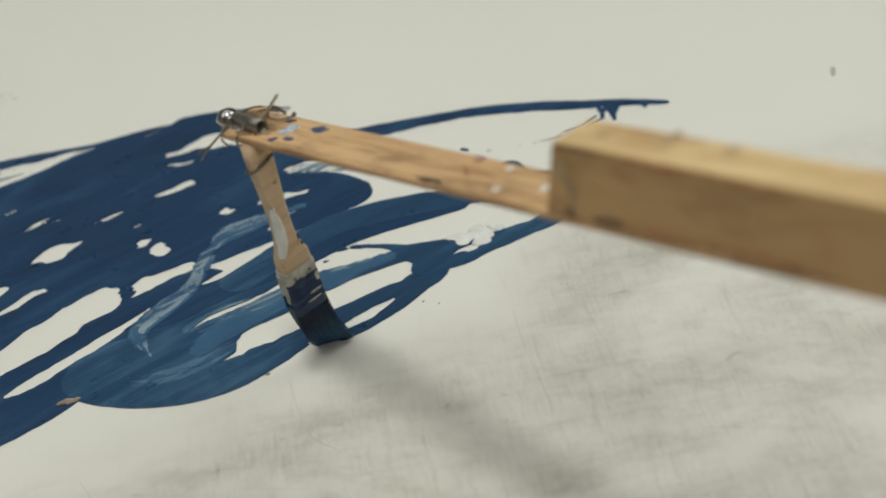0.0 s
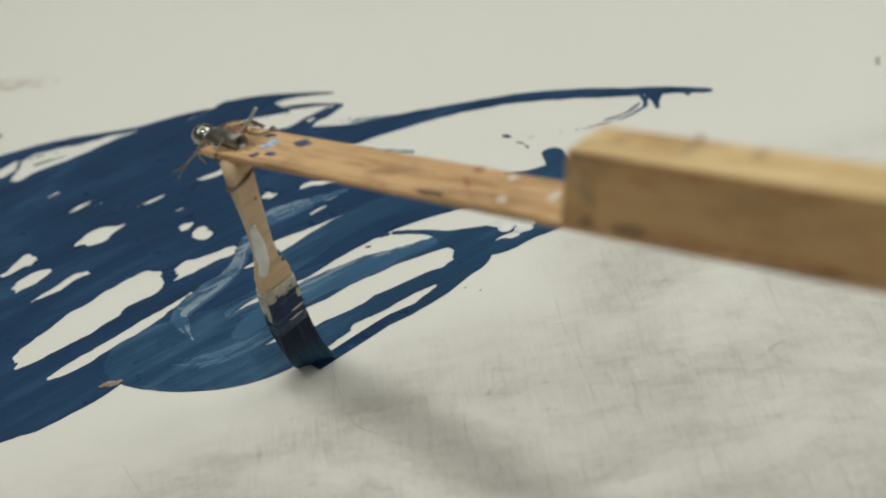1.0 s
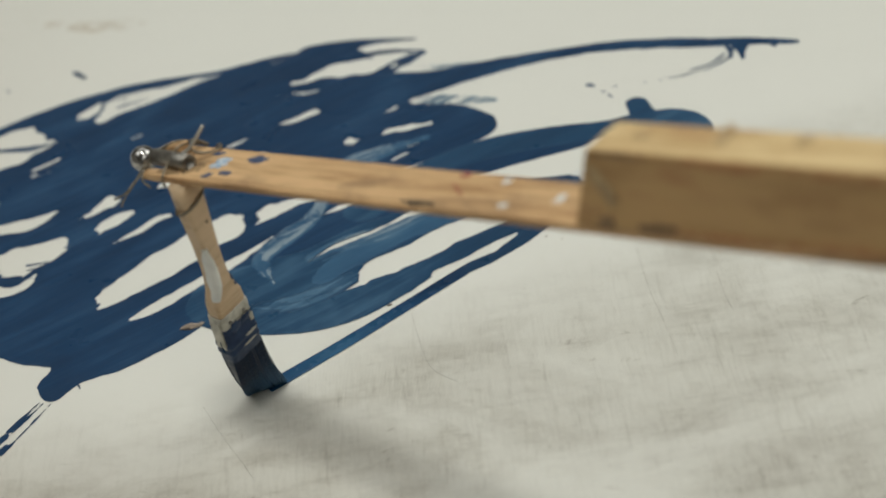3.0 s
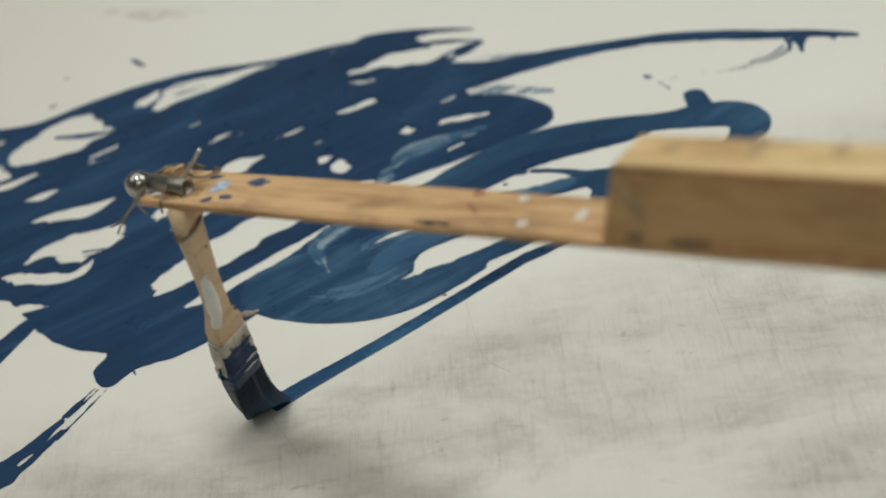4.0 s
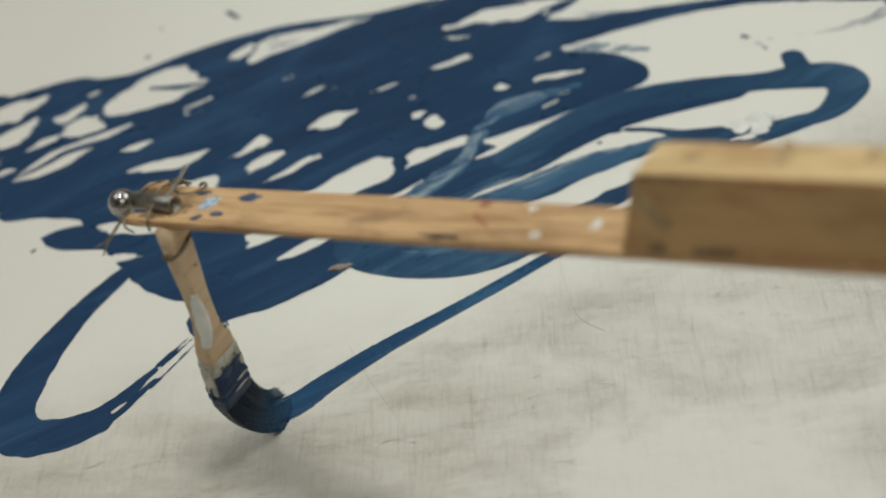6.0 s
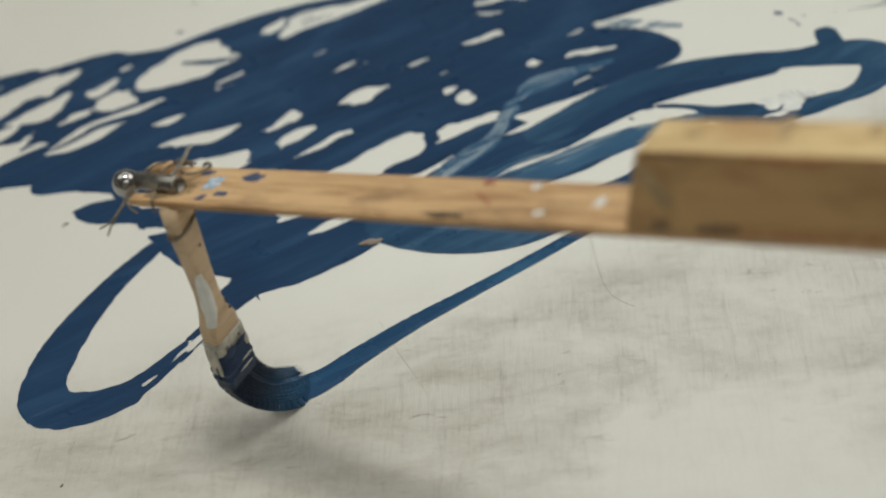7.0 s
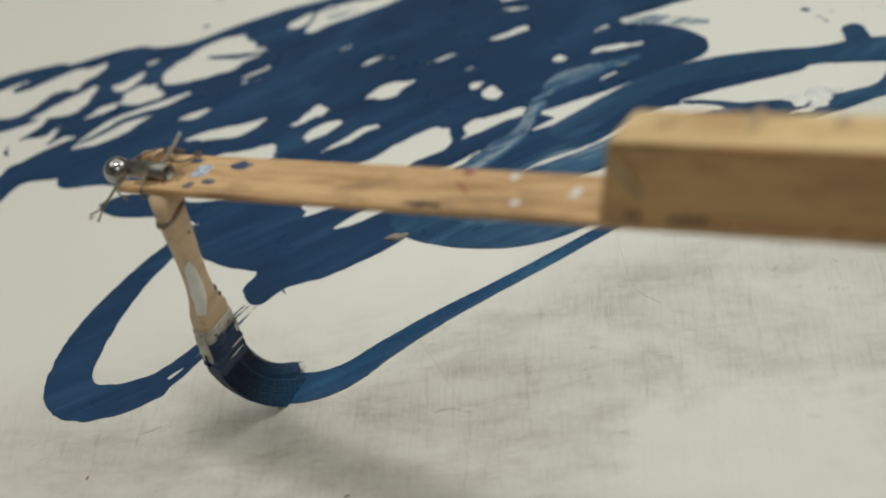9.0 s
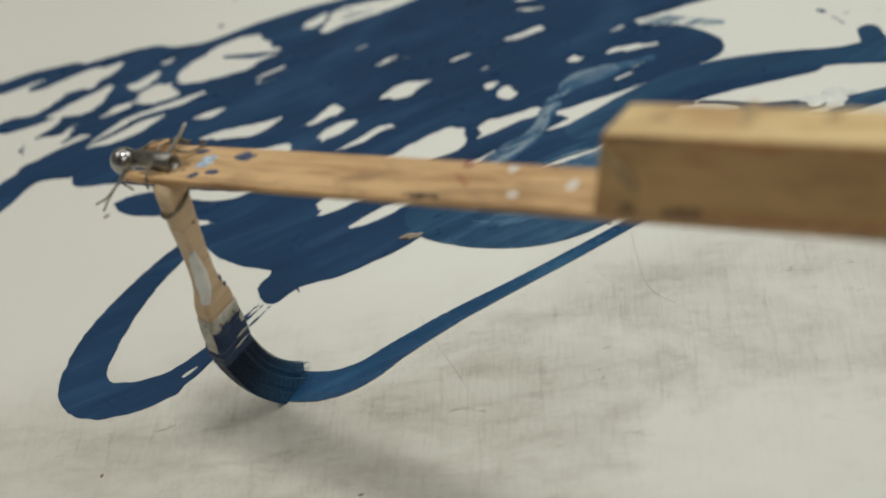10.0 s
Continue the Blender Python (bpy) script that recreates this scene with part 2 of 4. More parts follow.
def rounded_ring(w, d, r, n=4):
    """Outline of a rounded rectangle, w by d."""
    pts = []
    for cx, cy, a0 in ((w / 2 - r, d / 2 - r, 0), (-w / 2 + r, d / 2 - r, 90), (-w / 2 + r, -d / 2 + r, 180), (w / 2 - r, -d / 2 + r, 270)):
        for k in range(n + 1):
            a = radians(a0 + 90 * k / n)
            pts.append((cx + r * math.cos(a), cy + r * math.sin(a)))
    return pts


def loft(bm, rings, caps=True):
    """Skin closed rings of equal count and cap both ends."""
    vs = [[bm.verts.new(p) for p in ring] for ring in rings]
    n = len(vs[0])
    for a, b in zip(vs, vs[1:]):
        for i in range(n):
            bm.faces.new((a[i], a[(i + 1) % n], b[(i + 1) % n], b[i]))
    if caps:
        bm.faces.new(vs[0][::-1])
        bm.faces.new(vs[-1])
    return bm


def tube(bm, pts, radius, sides=8):
    """A round bar along a line of points."""
    pts = [Vector(p) for p in pts]
    rings = []
    side = None
    for i, p in enumerate(pts):
        d = (pts[min(i + 1, len(pts) - 1)] - pts[max(i - 1, 0)]).normalized()
        if side is None:
            side = d.orthogonal().normalized()
        side = (side - d * side.dot(d)).normalized()
        up = d.cross(side)
        r = radius(i / (len(pts) - 1)) if callable(radius) else radius
        rings.append([p + (side * math.cos(a) + up * math.sin(a)) * r for a in [2 * math.pi * k / sides for k in range(sides)]])
    return loft(bm, rings)


def smooth_line(pts, steps=6):
    """Catmull-Rom line through a few knots of any dimension."""
    p = np.array(pts, float)
    q = np.vstack([2 * p[0] - p[1], p, 2 * p[-1] - p[-2]])
    outp = []
    for i in range(len(p) - 1):
        a, b, c, d = q[i:i + 4]
        for s in np.linspace(0, 1, steps, endpoint=False):
            outp.append(0.5 * (2 * b + (c - a) * s + (2 * a - 5 * b + 4 * c - d) * s * s + (3 * b - a - 3 * c + d) * s ** 3))
    outp.append(p[-1])
    return np.array(outp)


LATTICE = np.random.RandomState(5).rand(128, 128)


def value_noise(x, y):
    xi, yi = np.floor(x).astype(int), np.floor(y).astype(int)
    fx, fy = x - xi, y - yi
    fx, fy = fx * fx * (3 - 2 * fx), fy * fy * (3 - 2 * fy)
    g = lambda a, b: LATTICE[a % 128, b % 128]
    return (g(xi, yi) * (1 - fx) + g(xi + 1, yi) * fx) * (1 - fy) + (g(xi, yi + 1) * (1 - fx) + g(xi + 1, yi + 1) * fx) * fy - 0.5


def along(x, y, turn=0.42):
    c, s = math.cos(turn), math.sin(turn)
    return c * x + s * y, -s * x + c * y


def stroke_field(x, y, knots):
    """Signed distance to a brush stroke of changing width (negative inside)."""
    line = smooth_line(knots)
    f = np.full(x.shape, 1.0)
    for (ax, ay, ar), (bx, by, br) in zip(line, line[1:]):
        dx, dy = bx - ax, by - ay
        s = np.clip(((x - ax) * dx + (y - ay) * dy) / (dx * dx + dy * dy + 1e-12), 0, 1)
        f = np.minimum(f, np.hypot(x - ax - s * dx, y - ay - s * dy) - np.maximum(ar + (br - ar) * s, 0.0006))
    return f


NARROW = 0.56  # bare patches are broader across the canvas than along it


def bare_field(x, y, knots):
    """Signed distance to a patch of bare canvas left between strokes; far points stay out of it."""
    line = np.array(knots)
    reach = line[:, 2].max() / NARROW + 0.012
    near = (x > line[:, 0].min() - reach) & (x < line[:, 0].max() + reach) & (y > line[:, 1].min() - reach) & (y < line[:, 1].max() + reach)
    f = np.full(x.shape, 1.0)
    if near.any():
        u, v = along(x[near], y[near])
        # the brush leaves ragged ends along its way and fairly clean sides
        slip = (0.0060 if line[:, 1].mean() < 1.38 else 0.0110) * value_noise(u * 11, v * 330) + 0.0035 * value_noise(u * 35 + 3, v * 720)
        wave = 0.0030 * value_noise(u * 42, v * 60) + 0.0012 * value_noise(u * 120, v * 150)
        c, s = math.cos(0.42), math.sin(0.42)
        qx, qy = x[near] + c * slip - s * wave, y[near] + s * slip + c * wave
        f[near] = 0.0004 + 0.0005 * (line[:, 1].mean() > 1.38) + stroke_field(qx, qy * NARROW, [(kx, ky * NARROW, kr) for kx, ky, kr in knots])
    return f


def paint_film(name, strokes, gaps, dry, mat, label, height=0.0004, cell=0.002, lift=0.0001, ragged=0.0009, streaky=0.0):
    """A film of paint: the joined area of strokes less the bare gaps, with a raised, uneven surface."""
    pts = np.array([k for s in strokes for k in s])
    pad = pts[:, 2].max() + 0.006
    xs = np.arange(pts[:, 0].min() - pad, pts[:, 0].max() + pad, cell)
    ys = np.arange(pts[:, 1].min() - pad, pts[:, 1].max() + pad, cell)
    x, y = np.meshgrid(xs, ys, indexing="ij")
    f = np.full(x.shape, 1.0)
    for s in strokes:
        f = np.minimum(f, stroke_field(x, y, s))
    u, v = along(x, y)
    f = f + ragged * (value_noise(u * 55, v * 130) + 0.7 * value_noise(u * 160 + 7, v * 330)) * 1.4
    if streaky:
        f = f + streaky * np.clip(value_noise(u * 14, v * 520) + 0.5 * value_noise(u * 30, v * 900) - 0.05, 0, 1)
    for g in gaps:
        f = np.maximum(f, -bare_field(x, y, g) + 0.0007 * value_noise(u * 90, v * 170) + 0.0005 * value_noise(u * 260, v * 480))
    for g in dry:
        d = -bare_field(x, y, g)
        f = np.maximum(f, np.minimum(d, 0.004) + 0.006 * (value_noise(u * 22, v * 620) + 0.4 * value_noise(u * 90, v * 900) - 0.02))
    z = lift + height * (1 - np.exp(np.minimum(f, 0) / 0.0025)) * (1 + 0.5 * value_noise(u * 25, v * 240) + 0.4 * value_noise(u * 9, v * 60))
    bm_verts, faces, index = [], [], {}

    def corner(i, j):
        k = (i, j)
        if k not in index:
            index[k] = len(bm_verts)
            bm_verts.append((xs[i], ys[j], z[i, j]))
        return index[k]

    def cut(a, b):
        k = (a, b) if a < b else (b, a)
        if k not in index:
            fa, fb = f[k[0]], f[k[1]]
            s = fa / (fa - fb)
            index[k] = len(bm_verts)
            bm_verts.append((xs[k[0][0]] + (xs[k[1][0]] - xs[k[0][0]]) * s, ys[k[0][1]] + (ys[k[1][1]] - ys[k[0][1]]) * s, lift * 0.5))
        return index[k]

    inside = f < 0
    count = inside[:-1, :-1].astype(int) + inside[1:, :-1] + inside[1:, 1:] + inside[:-1, 1:]
    for i, j in np.argwhere(count > 0):
        ring = [(i, j), (i + 1, j), (i + 1, j + 1), (i, j + 1)]
        if count[i, j] == 4:
            faces.append([corner(*c) for c in ring])
            continue
        poly = []
        for a, b in zip(ring, ring[1:] + ring[:1]):
            if inside[a]:
                poly.append(corner(*a))
            if inside[a] != inside[b]:
                poly.append(cut(a, b))
        if len(poly) > 2:
            faces.append(poly)
    me = bpy.data.meshes.new(name)
    me.from_pydata(bm_verts, [], faces)
    me.materials.append(mat)
    for p in me.polygons:
        p.use_smooth = True
    return tagged(new(name, me), label, "paint stroke")


# ---- the room ----
def slab(name, x0, x1, y0, y1, z0, z1, mat):
    bm = bmesh.new()
    box(bm, x0, x1, y0, y1, z0, z1)
    return tagged(mesh_object(name, bm, mat, False), kind="structure")


slab("floor", -4, 4, -3, 5, -0.12, -0.012, FLOOR)
slab("wall_north", -4, 4, 5, 5.15, -0.012, 2.9, PLASTER)
slab("wall_south", -4, 4, -3.15, -3, -0.012, 2.9, PLASTER)
slab("wall_west", -4.15, -4, -3, 5, -0.012, 2.9, PLASTER)
slab("wall_east", 4, 4.15, -3, 5, -0.012, 2.9, PLASTER)
slab("ceiling", -4, 4, -3, 5, 2.9, 3.0, PLASTER)


def lamp_housing(x, y, size):
    root = tagged(new("overhead_and_fill_lamp"), "unseen square white ceiling case for the overhead and fill lamps", "ceiling lamp", "lamps on the ceiling")
    root.location = (x, y, 2.9)
    bm = bmesh.new()
    box(bm, -size / 2 - 0.02, size / 2 + 0.02, -size / 2 - 0.02, size / 2 + 0.02, -0.13, 0.0, 0.01)
    part("case", bm, LAMP_CASE, root)
    return root


for lx, ly, lw, size in LAMPS:
    lamp_housing(lx, ly, size)


def canvas_sheet():
    """Primed canvas laid on the floor, with faint waves."""
    bm = bmesh.new()
    n = 160
    x0, x1, y0, y1 = -1.5, 1.7, 0.35, 3.3
    top = [[None] * (n + 1) for _ in range(n + 1)]
    for i in range(n + 1):
        for j in range(n + 1):
            px, py = x0 + (x1 - x0) * i / n, y0 + (y1 - y0) * j / n
            h = 0.00015 * noise.noise(Vector((px * 3, py * 3, 0))) - 0.00015
            top[i][j] = bm.verts.new((px, py, h))
    for i in range(n):
        for j in range(n):
            bm.faces.new((top[i][j], top[i + 1][j], top[i + 1][j + 1], top[i][j + 1]))
    ext = bmesh.ops.extrude_face_region(bm, geom=bm.faces[:])
    for v in ext["geom"]:
        if isinstance(v, bmesh.types.BMVert):
            v.co.z = -0.012
    return tagged(mesh_object("canvas_sheet", bm, CANVAS), "large off-white primed canvas with grey scuffs on the floor", "canvas")


canvas_sheet()

# ---- paint on the canvas: strokes as knots of x, y and half width; bare places and dry places likewise ----
mass = []
mass.append([(-0.246, 1.522, 0.0381), (-0.181, 1.505, 0.0494), (-0.105, 1.523, 0.0591), (-0.046, 1.521, 0.0698), (0.025, 1.513, 0.0705), (0.089, 1.515, 0.0732), (0.128, 1.548, 0.0312)])  # upper
mass.append([(0.116, 1.574, 0.0211), (0.146, 1.579, 0.0103), (0.17, 1.577, 0.0049), (0.202, 1.566, 0.0016)])  # upper tip
mass.append([(0.08, 1.497, 0.0158), (0.129, 1.504, 0.0111), (0.173, 1.521, 0.0087), (0.205, 1.538, 0.0033)])  # fork
mass.append([(0.048, 1.417, 0.0751), (0.095, 1.42, 0.0684), (0.146, 1.421, 0.049), (0.186, 1.407, 0.0375), (0.21, 1.395, 0.0274), (0.224, 1.387, 0.0114)])  # lobe
mass.append([(-0.275, 1.46, 0.0355), (-0.23, 1.455, 0.048), (-0.161, 1.449, 0.0663), (-0.089, 1.448, 0.0805), (-0.019, 1.436, 0.084), (0.048, 1.419, 0.0809), (0.092, 1.392, 0.0583)])  # middle a
mass.append([(-0.272, 1.399, 0.0224), (-0.229, 1.381, 0.0327), (-0.178, 1.357, 0.0418), (-0.125, 1.317, 0.0599), (-0.075, 1.292, 0.0822), (-0.023, 1.285, 0.0802), (0.029, 1.286, 0.0574), (0.074, 1.302, 0.0314)])  # middle b
mass.append([(-0.017, 1.253, 0.0423), (0.015, 1.245, 0.0456), (0.052, 1.252, 0.0333), (0.083, 1.286, 0.0181)])  # middle c
mass.append([(-0.268, 1.365, 0.0162), (-0.23, 1.361, 0.0164), (-0.167, 1.29, 0.0433), (-0.123, 1.247, 0.0637), (-0.082, 1.248, 0.0678), (-0.043, 1.25, 0.0535)])  # lower
mass.append([(0.108, 1.344, 0.0073), (0.139, 1.353, 0.008), (0.169, 1.364, 0.0107), (0.201, 1.37, 0.0125)])  # fill
mass.append([(-0.257, 1.311, 0.0023), (-0.237, 1.304, 0.0159), (-0.206, 1.296, 0.0179), (-0.168, 1.277, 0.0214)])  # leaf
mass.append([(-0.11, 1.185, 0.0273), (-0.125, 1.171, 0.0163), (-0.135, 1.16, 0.0137), (-0.138, 1.148, 0.0075)])  # drip
mass.append([(-0.336, 1.523, 0.0069), (-0.308, 1.54, 0.0068), (-0.278, 1.549, 0.0074), (-0.238, 1.542, 0.023)])  # left a
mass.append([(-0.329, 1.421, 0.0136), (-0.306, 1.438, 0.0159), (-0.277, 1.462, 0.0217), (-0.241, 1.471, 0.0219)])  # left b
mass.append([(-0.326, 1.383, 0.0157), (-0.297, 1.397, 0.0179), (-0.256, 1.413, 0.0214), (-0.221, 1.421, 0.0254)])  # left c
mass.append([(-0.282, 1.358, 0.0134), (-0.254, 1.367, 0.0263), (-0.209, 1.364, 0.041)])  # left d
mass.append([(-0.369, 1.326, 0.0133), (-0.351, 1.353, 0.0153), (-0.329, 1.377, 0.0132), (-0.291, 1.385, 0.0225)])  # left f
mass.append([(-0.399, 1.535, 0.0083), (-0.369, 1.534, 0.0104), (-0.34, 1.545, 0.0094), (-0.305, 1.55, 0.0085)])  # left g
mass.append([(-0.355, 1.464, 0.0111), (-0.332, 1.472, 0.0132), (-0.302, 1.493, 0.0172)])  # left h
mass.append([(-0.332, 1.47, 0.0095), (-0.304, 1.479, 0.0088), (-0.259, 1.512, 0.0148)])  # left e
mass.append([(-0.056, 1.202, 0.0174), (0.009, 1.237, 0.0235), (0.055, 1.264, 0.0238), (0.101, 1.291, 0.0215), (0.148, 1.31, 0.0192), (0.197, 1.33, 0.0182), (0.244, 1.334, 0.0144), (0.292, 1.337, 0.0132)])  # band l0
mass.append([(-0.097, 1.181, 0.0221), (-0.058, 1.194, 0.0188), (-0.026, 1.21, 0.0125)])  # band low
tail = []
tail.append([(0.134, 1.487, 0.0361), (0.203, 1.482, 0.019), (0.244, 1.485, 0.0138), (0.294, 1.485, 0.0096), (0.343, 1.48, 0.0082), (0.39, 1.467, 0.0093), (0.435, 1.448, 0.0082), (0.475, 1.432, 0.0061), (0.504, 1.417, 0.003)])  # tail
tail.append([(0.448, 1.437, 0.0026), (0.449, 1.426, 0.0021), (0.445, 1.414, 0.0014)])  # claw a
tail.append([(0.46, 1.432, 0.007), (0.457, 1.42, 0.0032), (0.454, 1.408, 0.0011)])  # claw b
tail.append([(0.487, 1.426, 0.0034), (0.485, 1.417, 0.0013)])  # claw c
tail.append([(0.444, 1.414, 0.0008), (0.42, 1.403, 0.0008), (0.38, 1.402, 0.0006), (0.333, 1.408, 0.0006)])
tail.append([(0.443, 1.422, 0.0013), (0.425, 1.41, 0.0009), (0.406, 1.407, 0.0009)])  # hair b
tail.append([(0.1263, 1.5571, 0.0021), (0.1567, 1.5557, 0.0038), (0.1862, 1.549, 0.0032), (0.2058, 1.5395, 0.0021)])
tail.append([(0.2031, 1.5385, 0.0019), (0.1831, 1.5327, 0.0022), (0.1605, 1.5199, 0.0019), (0.149, 1.5121, 0.0018)])
tail.append([(0.1945, 1.5392, 0.0017), (0.1776, 1.5308, 0.0011), (0.157, 1.5149, 0.001)])
tail.append([(0.1485, 1.5824, 0.0044), (0.1705, 1.5752, 0.0033), (0.2, 1.5667, 0.0011)])
pool = []
pool.append([(-0.014, 1.215, 0.0249), (0.01, 1.215, 0.0431), (0.041, 1.199, 0.0424), (0.074, 1.185, 0.0283), (0.113, 1.196, 0.0217)])  # pool
pool.append([(0.073, 1.178, 0.0195), (0.105, 1.192, 0.0212), (0.139, 1.207, 0.0173), (0.174, 1.215, 0.0144), (0.213, 1.232, 0.0096), (0.232, 1.234, 0.012), (0.249, 1.25, 0.0137)])  # band b
pool.append([(0.026, 1.222, 0.0373), (0.065, 1.231, 0.0325), (0.106, 1.253, 0.0273), (0.147, 1.269, 0.0201), (0.185, 1.277, 0.0159), (0.226, 1.279, 0.0105), (0.251, 1.279, 0.0097)])  # band l1
pool.append([(0.256, 1.266, 0.0145), (0.247, 1.246, 0.0148), (0.234, 1.233, 0.0113), (0.211, 1.214, 0.0097), (0.185, 1.199, 0.0081), (0.167, 1.19, 0.0063)])  # curve
hook = []
hook.append([(0.36, 1.279, 0.0066), (0.319, 1.27, 0.0107), (0.294, 1.261, 0.0081), (0.268, 1.263, 0.0189), (0.248, 1.274, 0.0137), (0.229, 1.295, 0.0044), (0.209, 1.306, 0.0028)])  # return
hook.append([(0.109, 1.299, 0.0157), (0.178, 1.342, 0.0143), (0.225, 1.351, 0.017), (0.271, 1.349, 0.0163), (0.315, 1.342, 0.0137), (0.355, 1.337, 0.0191), (0.375, 1.328, 0.0191), (0.378, 1.308, 0.0162), (0.36, 1.284, 0.0119), (0.338, 1.274, 0.009), (0.309, 1.271, 0.0097), (0.276, 1.279, 0.007), (0.234, 1.289, 0.005)])  # hook
hook.append([(0.351, 1.373, 0.0088), (0.351, 1.357, 0.0102), (0.35, 1.342, 0.0111)])  # knob
loop = []
loop.append([(-0.194, 1.241, 0.0075), (-0.218, 1.211, 0.0099), (-0.239, 1.179, 0.0118), (-0.257, 1.142, 0.0151), (-0.269, 1.106, 0.0157), (-0.27, 1.081, 0.0179), (-0.26, 1.065, 0.0192), (-0.238, 1.061, 0.0168), (-0.214, 1.067, 0.0134)])  # loop
specks = []
specks.append([(-0.099, 1.638, 0.0024), (-0.091, 1.624, 0.002)])  # speck1
specks.append([(-0.161, 1.63, 0.0008), (-0.159, 1.627, 0.0008)])  # speck2
specks.append([(-0.174, 1.579, 0.0024), (-0.172, 1.58, 0.0019)])  # speck3
specks.append([(0.323, 1.419, 0.0021), (0.326, 1.416, 0.0016)])  # speck4
specks.append([(0.33, 1.404, 0.001), (0.333, 1.401, 0.001)])  # speck5
specks.append([(0.334, 1.395, 0.0012), (0.336, 1.391, 0.0009)])  # speck6
specks.append([(-0.12, 1.153, 0.0008), (-0.119, 1.149, 0.0008)])  # speck7
specks.append([(0.191, 1.309, 0.0027), (0.196, 1.308, 0.0022)])  # beads1
specks.append([(0.202, 1.308, 0.0034), (0.217, 1.303, 0.0026)])  # beads2
specks.append([(0.177, 1.297, 0.0016), (0.179, 1.297, 0.0016)])  # beads3
bare = []
bare.append([(-0.0922, 1.535, 0.0011), (-0.0813, 1.5368, 0.0037), (-0.0652, 1.5567, 0.0094), (-0.0449, 1.5608, 0.0089), (-0.0194, 1.5663, 0.0066), (0.0064, 1.5724, 0.0035), (0.0296, 1.576, 0.0006)])
bare.append([(-0.1014, 1.5476, 0.0021), (-0.0901, 1.5542, 0.0055), (-0.0769, 1.5679, 0.0022)])
bare.append([(-0.2101, 1.4914, 0.002), (-0.1989, 1.5004, 0.01), (-0.1818, 1.5098, 0.015), (-0.1621, 1.5178, 0.0179), (-0.1472, 1.5254, 0.0158), (-0.135, 1.518, 0.0083), (-0.1228, 1.5133, 0.0011)])
bare.append([(-0.3377, 1.4979, 0.0129), (-0.3235, 1.5034, 0.0107), (-0.3131, 1.5084, 0.0073)])
bare.append([(-0.3113, 1.5038, 0.0019), (-0.3023, 1.5163, 0.0071), (-0.2807, 1.5269, 0.007), (-0.2556, 1.5445, 0.0011)])
bare.append([(-0.3235, 1.4677, 0.0016), (-0.307, 1.4723, 0.0055), (-0.2881, 1.4795, 0.0092), (-0.2744, 1.4972, 0.005), (-0.2705, 1.4978, 0.0017)])
bare.append([(-0.2763, 1.4519, 0.001), (-0.2632, 1.4595, 0.0037), (-0.2491, 1.4658, 0.0027)])
bare.append([(-0.254, 1.4991, 0.0013), (-0.2451, 1.4944, 0.005), (-0.2332, 1.5069, 0.0044), (-0.2261, 1.5168, 0.0012)])
bare.append([(-0.2455, 1.4731, 0.0022), (-0.2373, 1.4741, 0.0076), (-0.2253, 1.4771, 0.0095), (-0.2132, 1.472, 0.0038), (-0.2098, 1.4727, 0.0011)])
bare.append([(-0.2891, 1.4074, 0.0007), (-0.2667, 1.4286, 0.0032), (-0.239, 1.4461, 0.0031), (-0.2106, 1.4543, 0.0039), (-0.1891, 1.4642, 0.0021)])
bare.append([(-0.2854, 1.4066, 0.0015), (-0.266, 1.4101, 0.0043), (-0.2431, 1.4239, 0.0053), (-0.2198, 1.4364, 0.001)])
bare.append([(-0.1961, 1.4224, 0.0015), (-0.182, 1.4253, 0.0038), (-0.1678, 1.4304, 0.0008)])
bare.append([(-0.3316, 1.4156, 0.0108), (-0.3226, 1.4201, 0.009), (-0.309, 1.4284, 0.0047), (-0.297, 1.4485, 0.0015)])
bare.append([(-0.0412, 1.4033, 0.0014), (-0.033, 1.4071, 0.0056), (-0.0188, 1.4095, 0.0072), (-0.0014, 1.4191, 0.0012)])
bare.append([(-0.1129, 1.3778, 0.0007), (-0.0999, 1.3833, 0.0027), (-0.0856, 1.3934, 0.0045), (-0.0809, 1.3959, 0.0058), (-0.0769, 1.3873, 0.0005)])
bare.append([(-0.0975, 1.348, 0.0007), (-0.0901, 1.3587, 0.0044), (-0.0784, 1.3651, 0.0053), (-0.0666, 1.372, 0.0025), (-0.0635, 1.3719, 0.0005)])
bare.append([(-0.1599, 1.3325, 0.0134), (-0.1511, 1.3362, 0.0108), (-0.1377, 1.3397, 0.0091), (-0.1243, 1.3449, 0.0065), (-0.1177, 1.3433, 0.0021), (-0.102, 1.3469, 0.0012), (-0.0929, 1.3495, 0.0005)])
bare.append([(-0.2145, 1.3114, 0.0011), (-0.204, 1.3084, 0.0042), (-0.1865, 1.3008, 0.0048), (-0.1691, 1.2944, 0.004), (-0.156, 1.2972, 0.0027), (-0.1448, 1.3106, 0.0018)])
bare.append([(-0.2032, 1.3228, 0.0006), (-0.1864, 1.3361, 0.0045), (-0.1686, 1.3391, 0.0064), (-0.1575, 1.3337, 0.0036)])
bare.append([(-0.1908, 1.3881, 0.0007), (-0.1725, 1.3887, 0.0045), (-0.1497, 1.3875, 0.0061), (-0.1216, 1.4015, 0.0014)])
bare.append([(-0.0852, 1.3315, 0.0004), (-0.0622, 1.3423, 0.0026), (-0.0455, 1.3543, 0.0027), (-0.0321, 1.3529, 0.0005)])
bare.append([(-0.1001, 1.2474, 0.002), (-0.0945, 1.2552, 0.006), (-0.0767, 1.2668, 0.0087), (-0.0539, 1.2823, 0.0111), (-0.0261, 1.2999, 0.0123)])
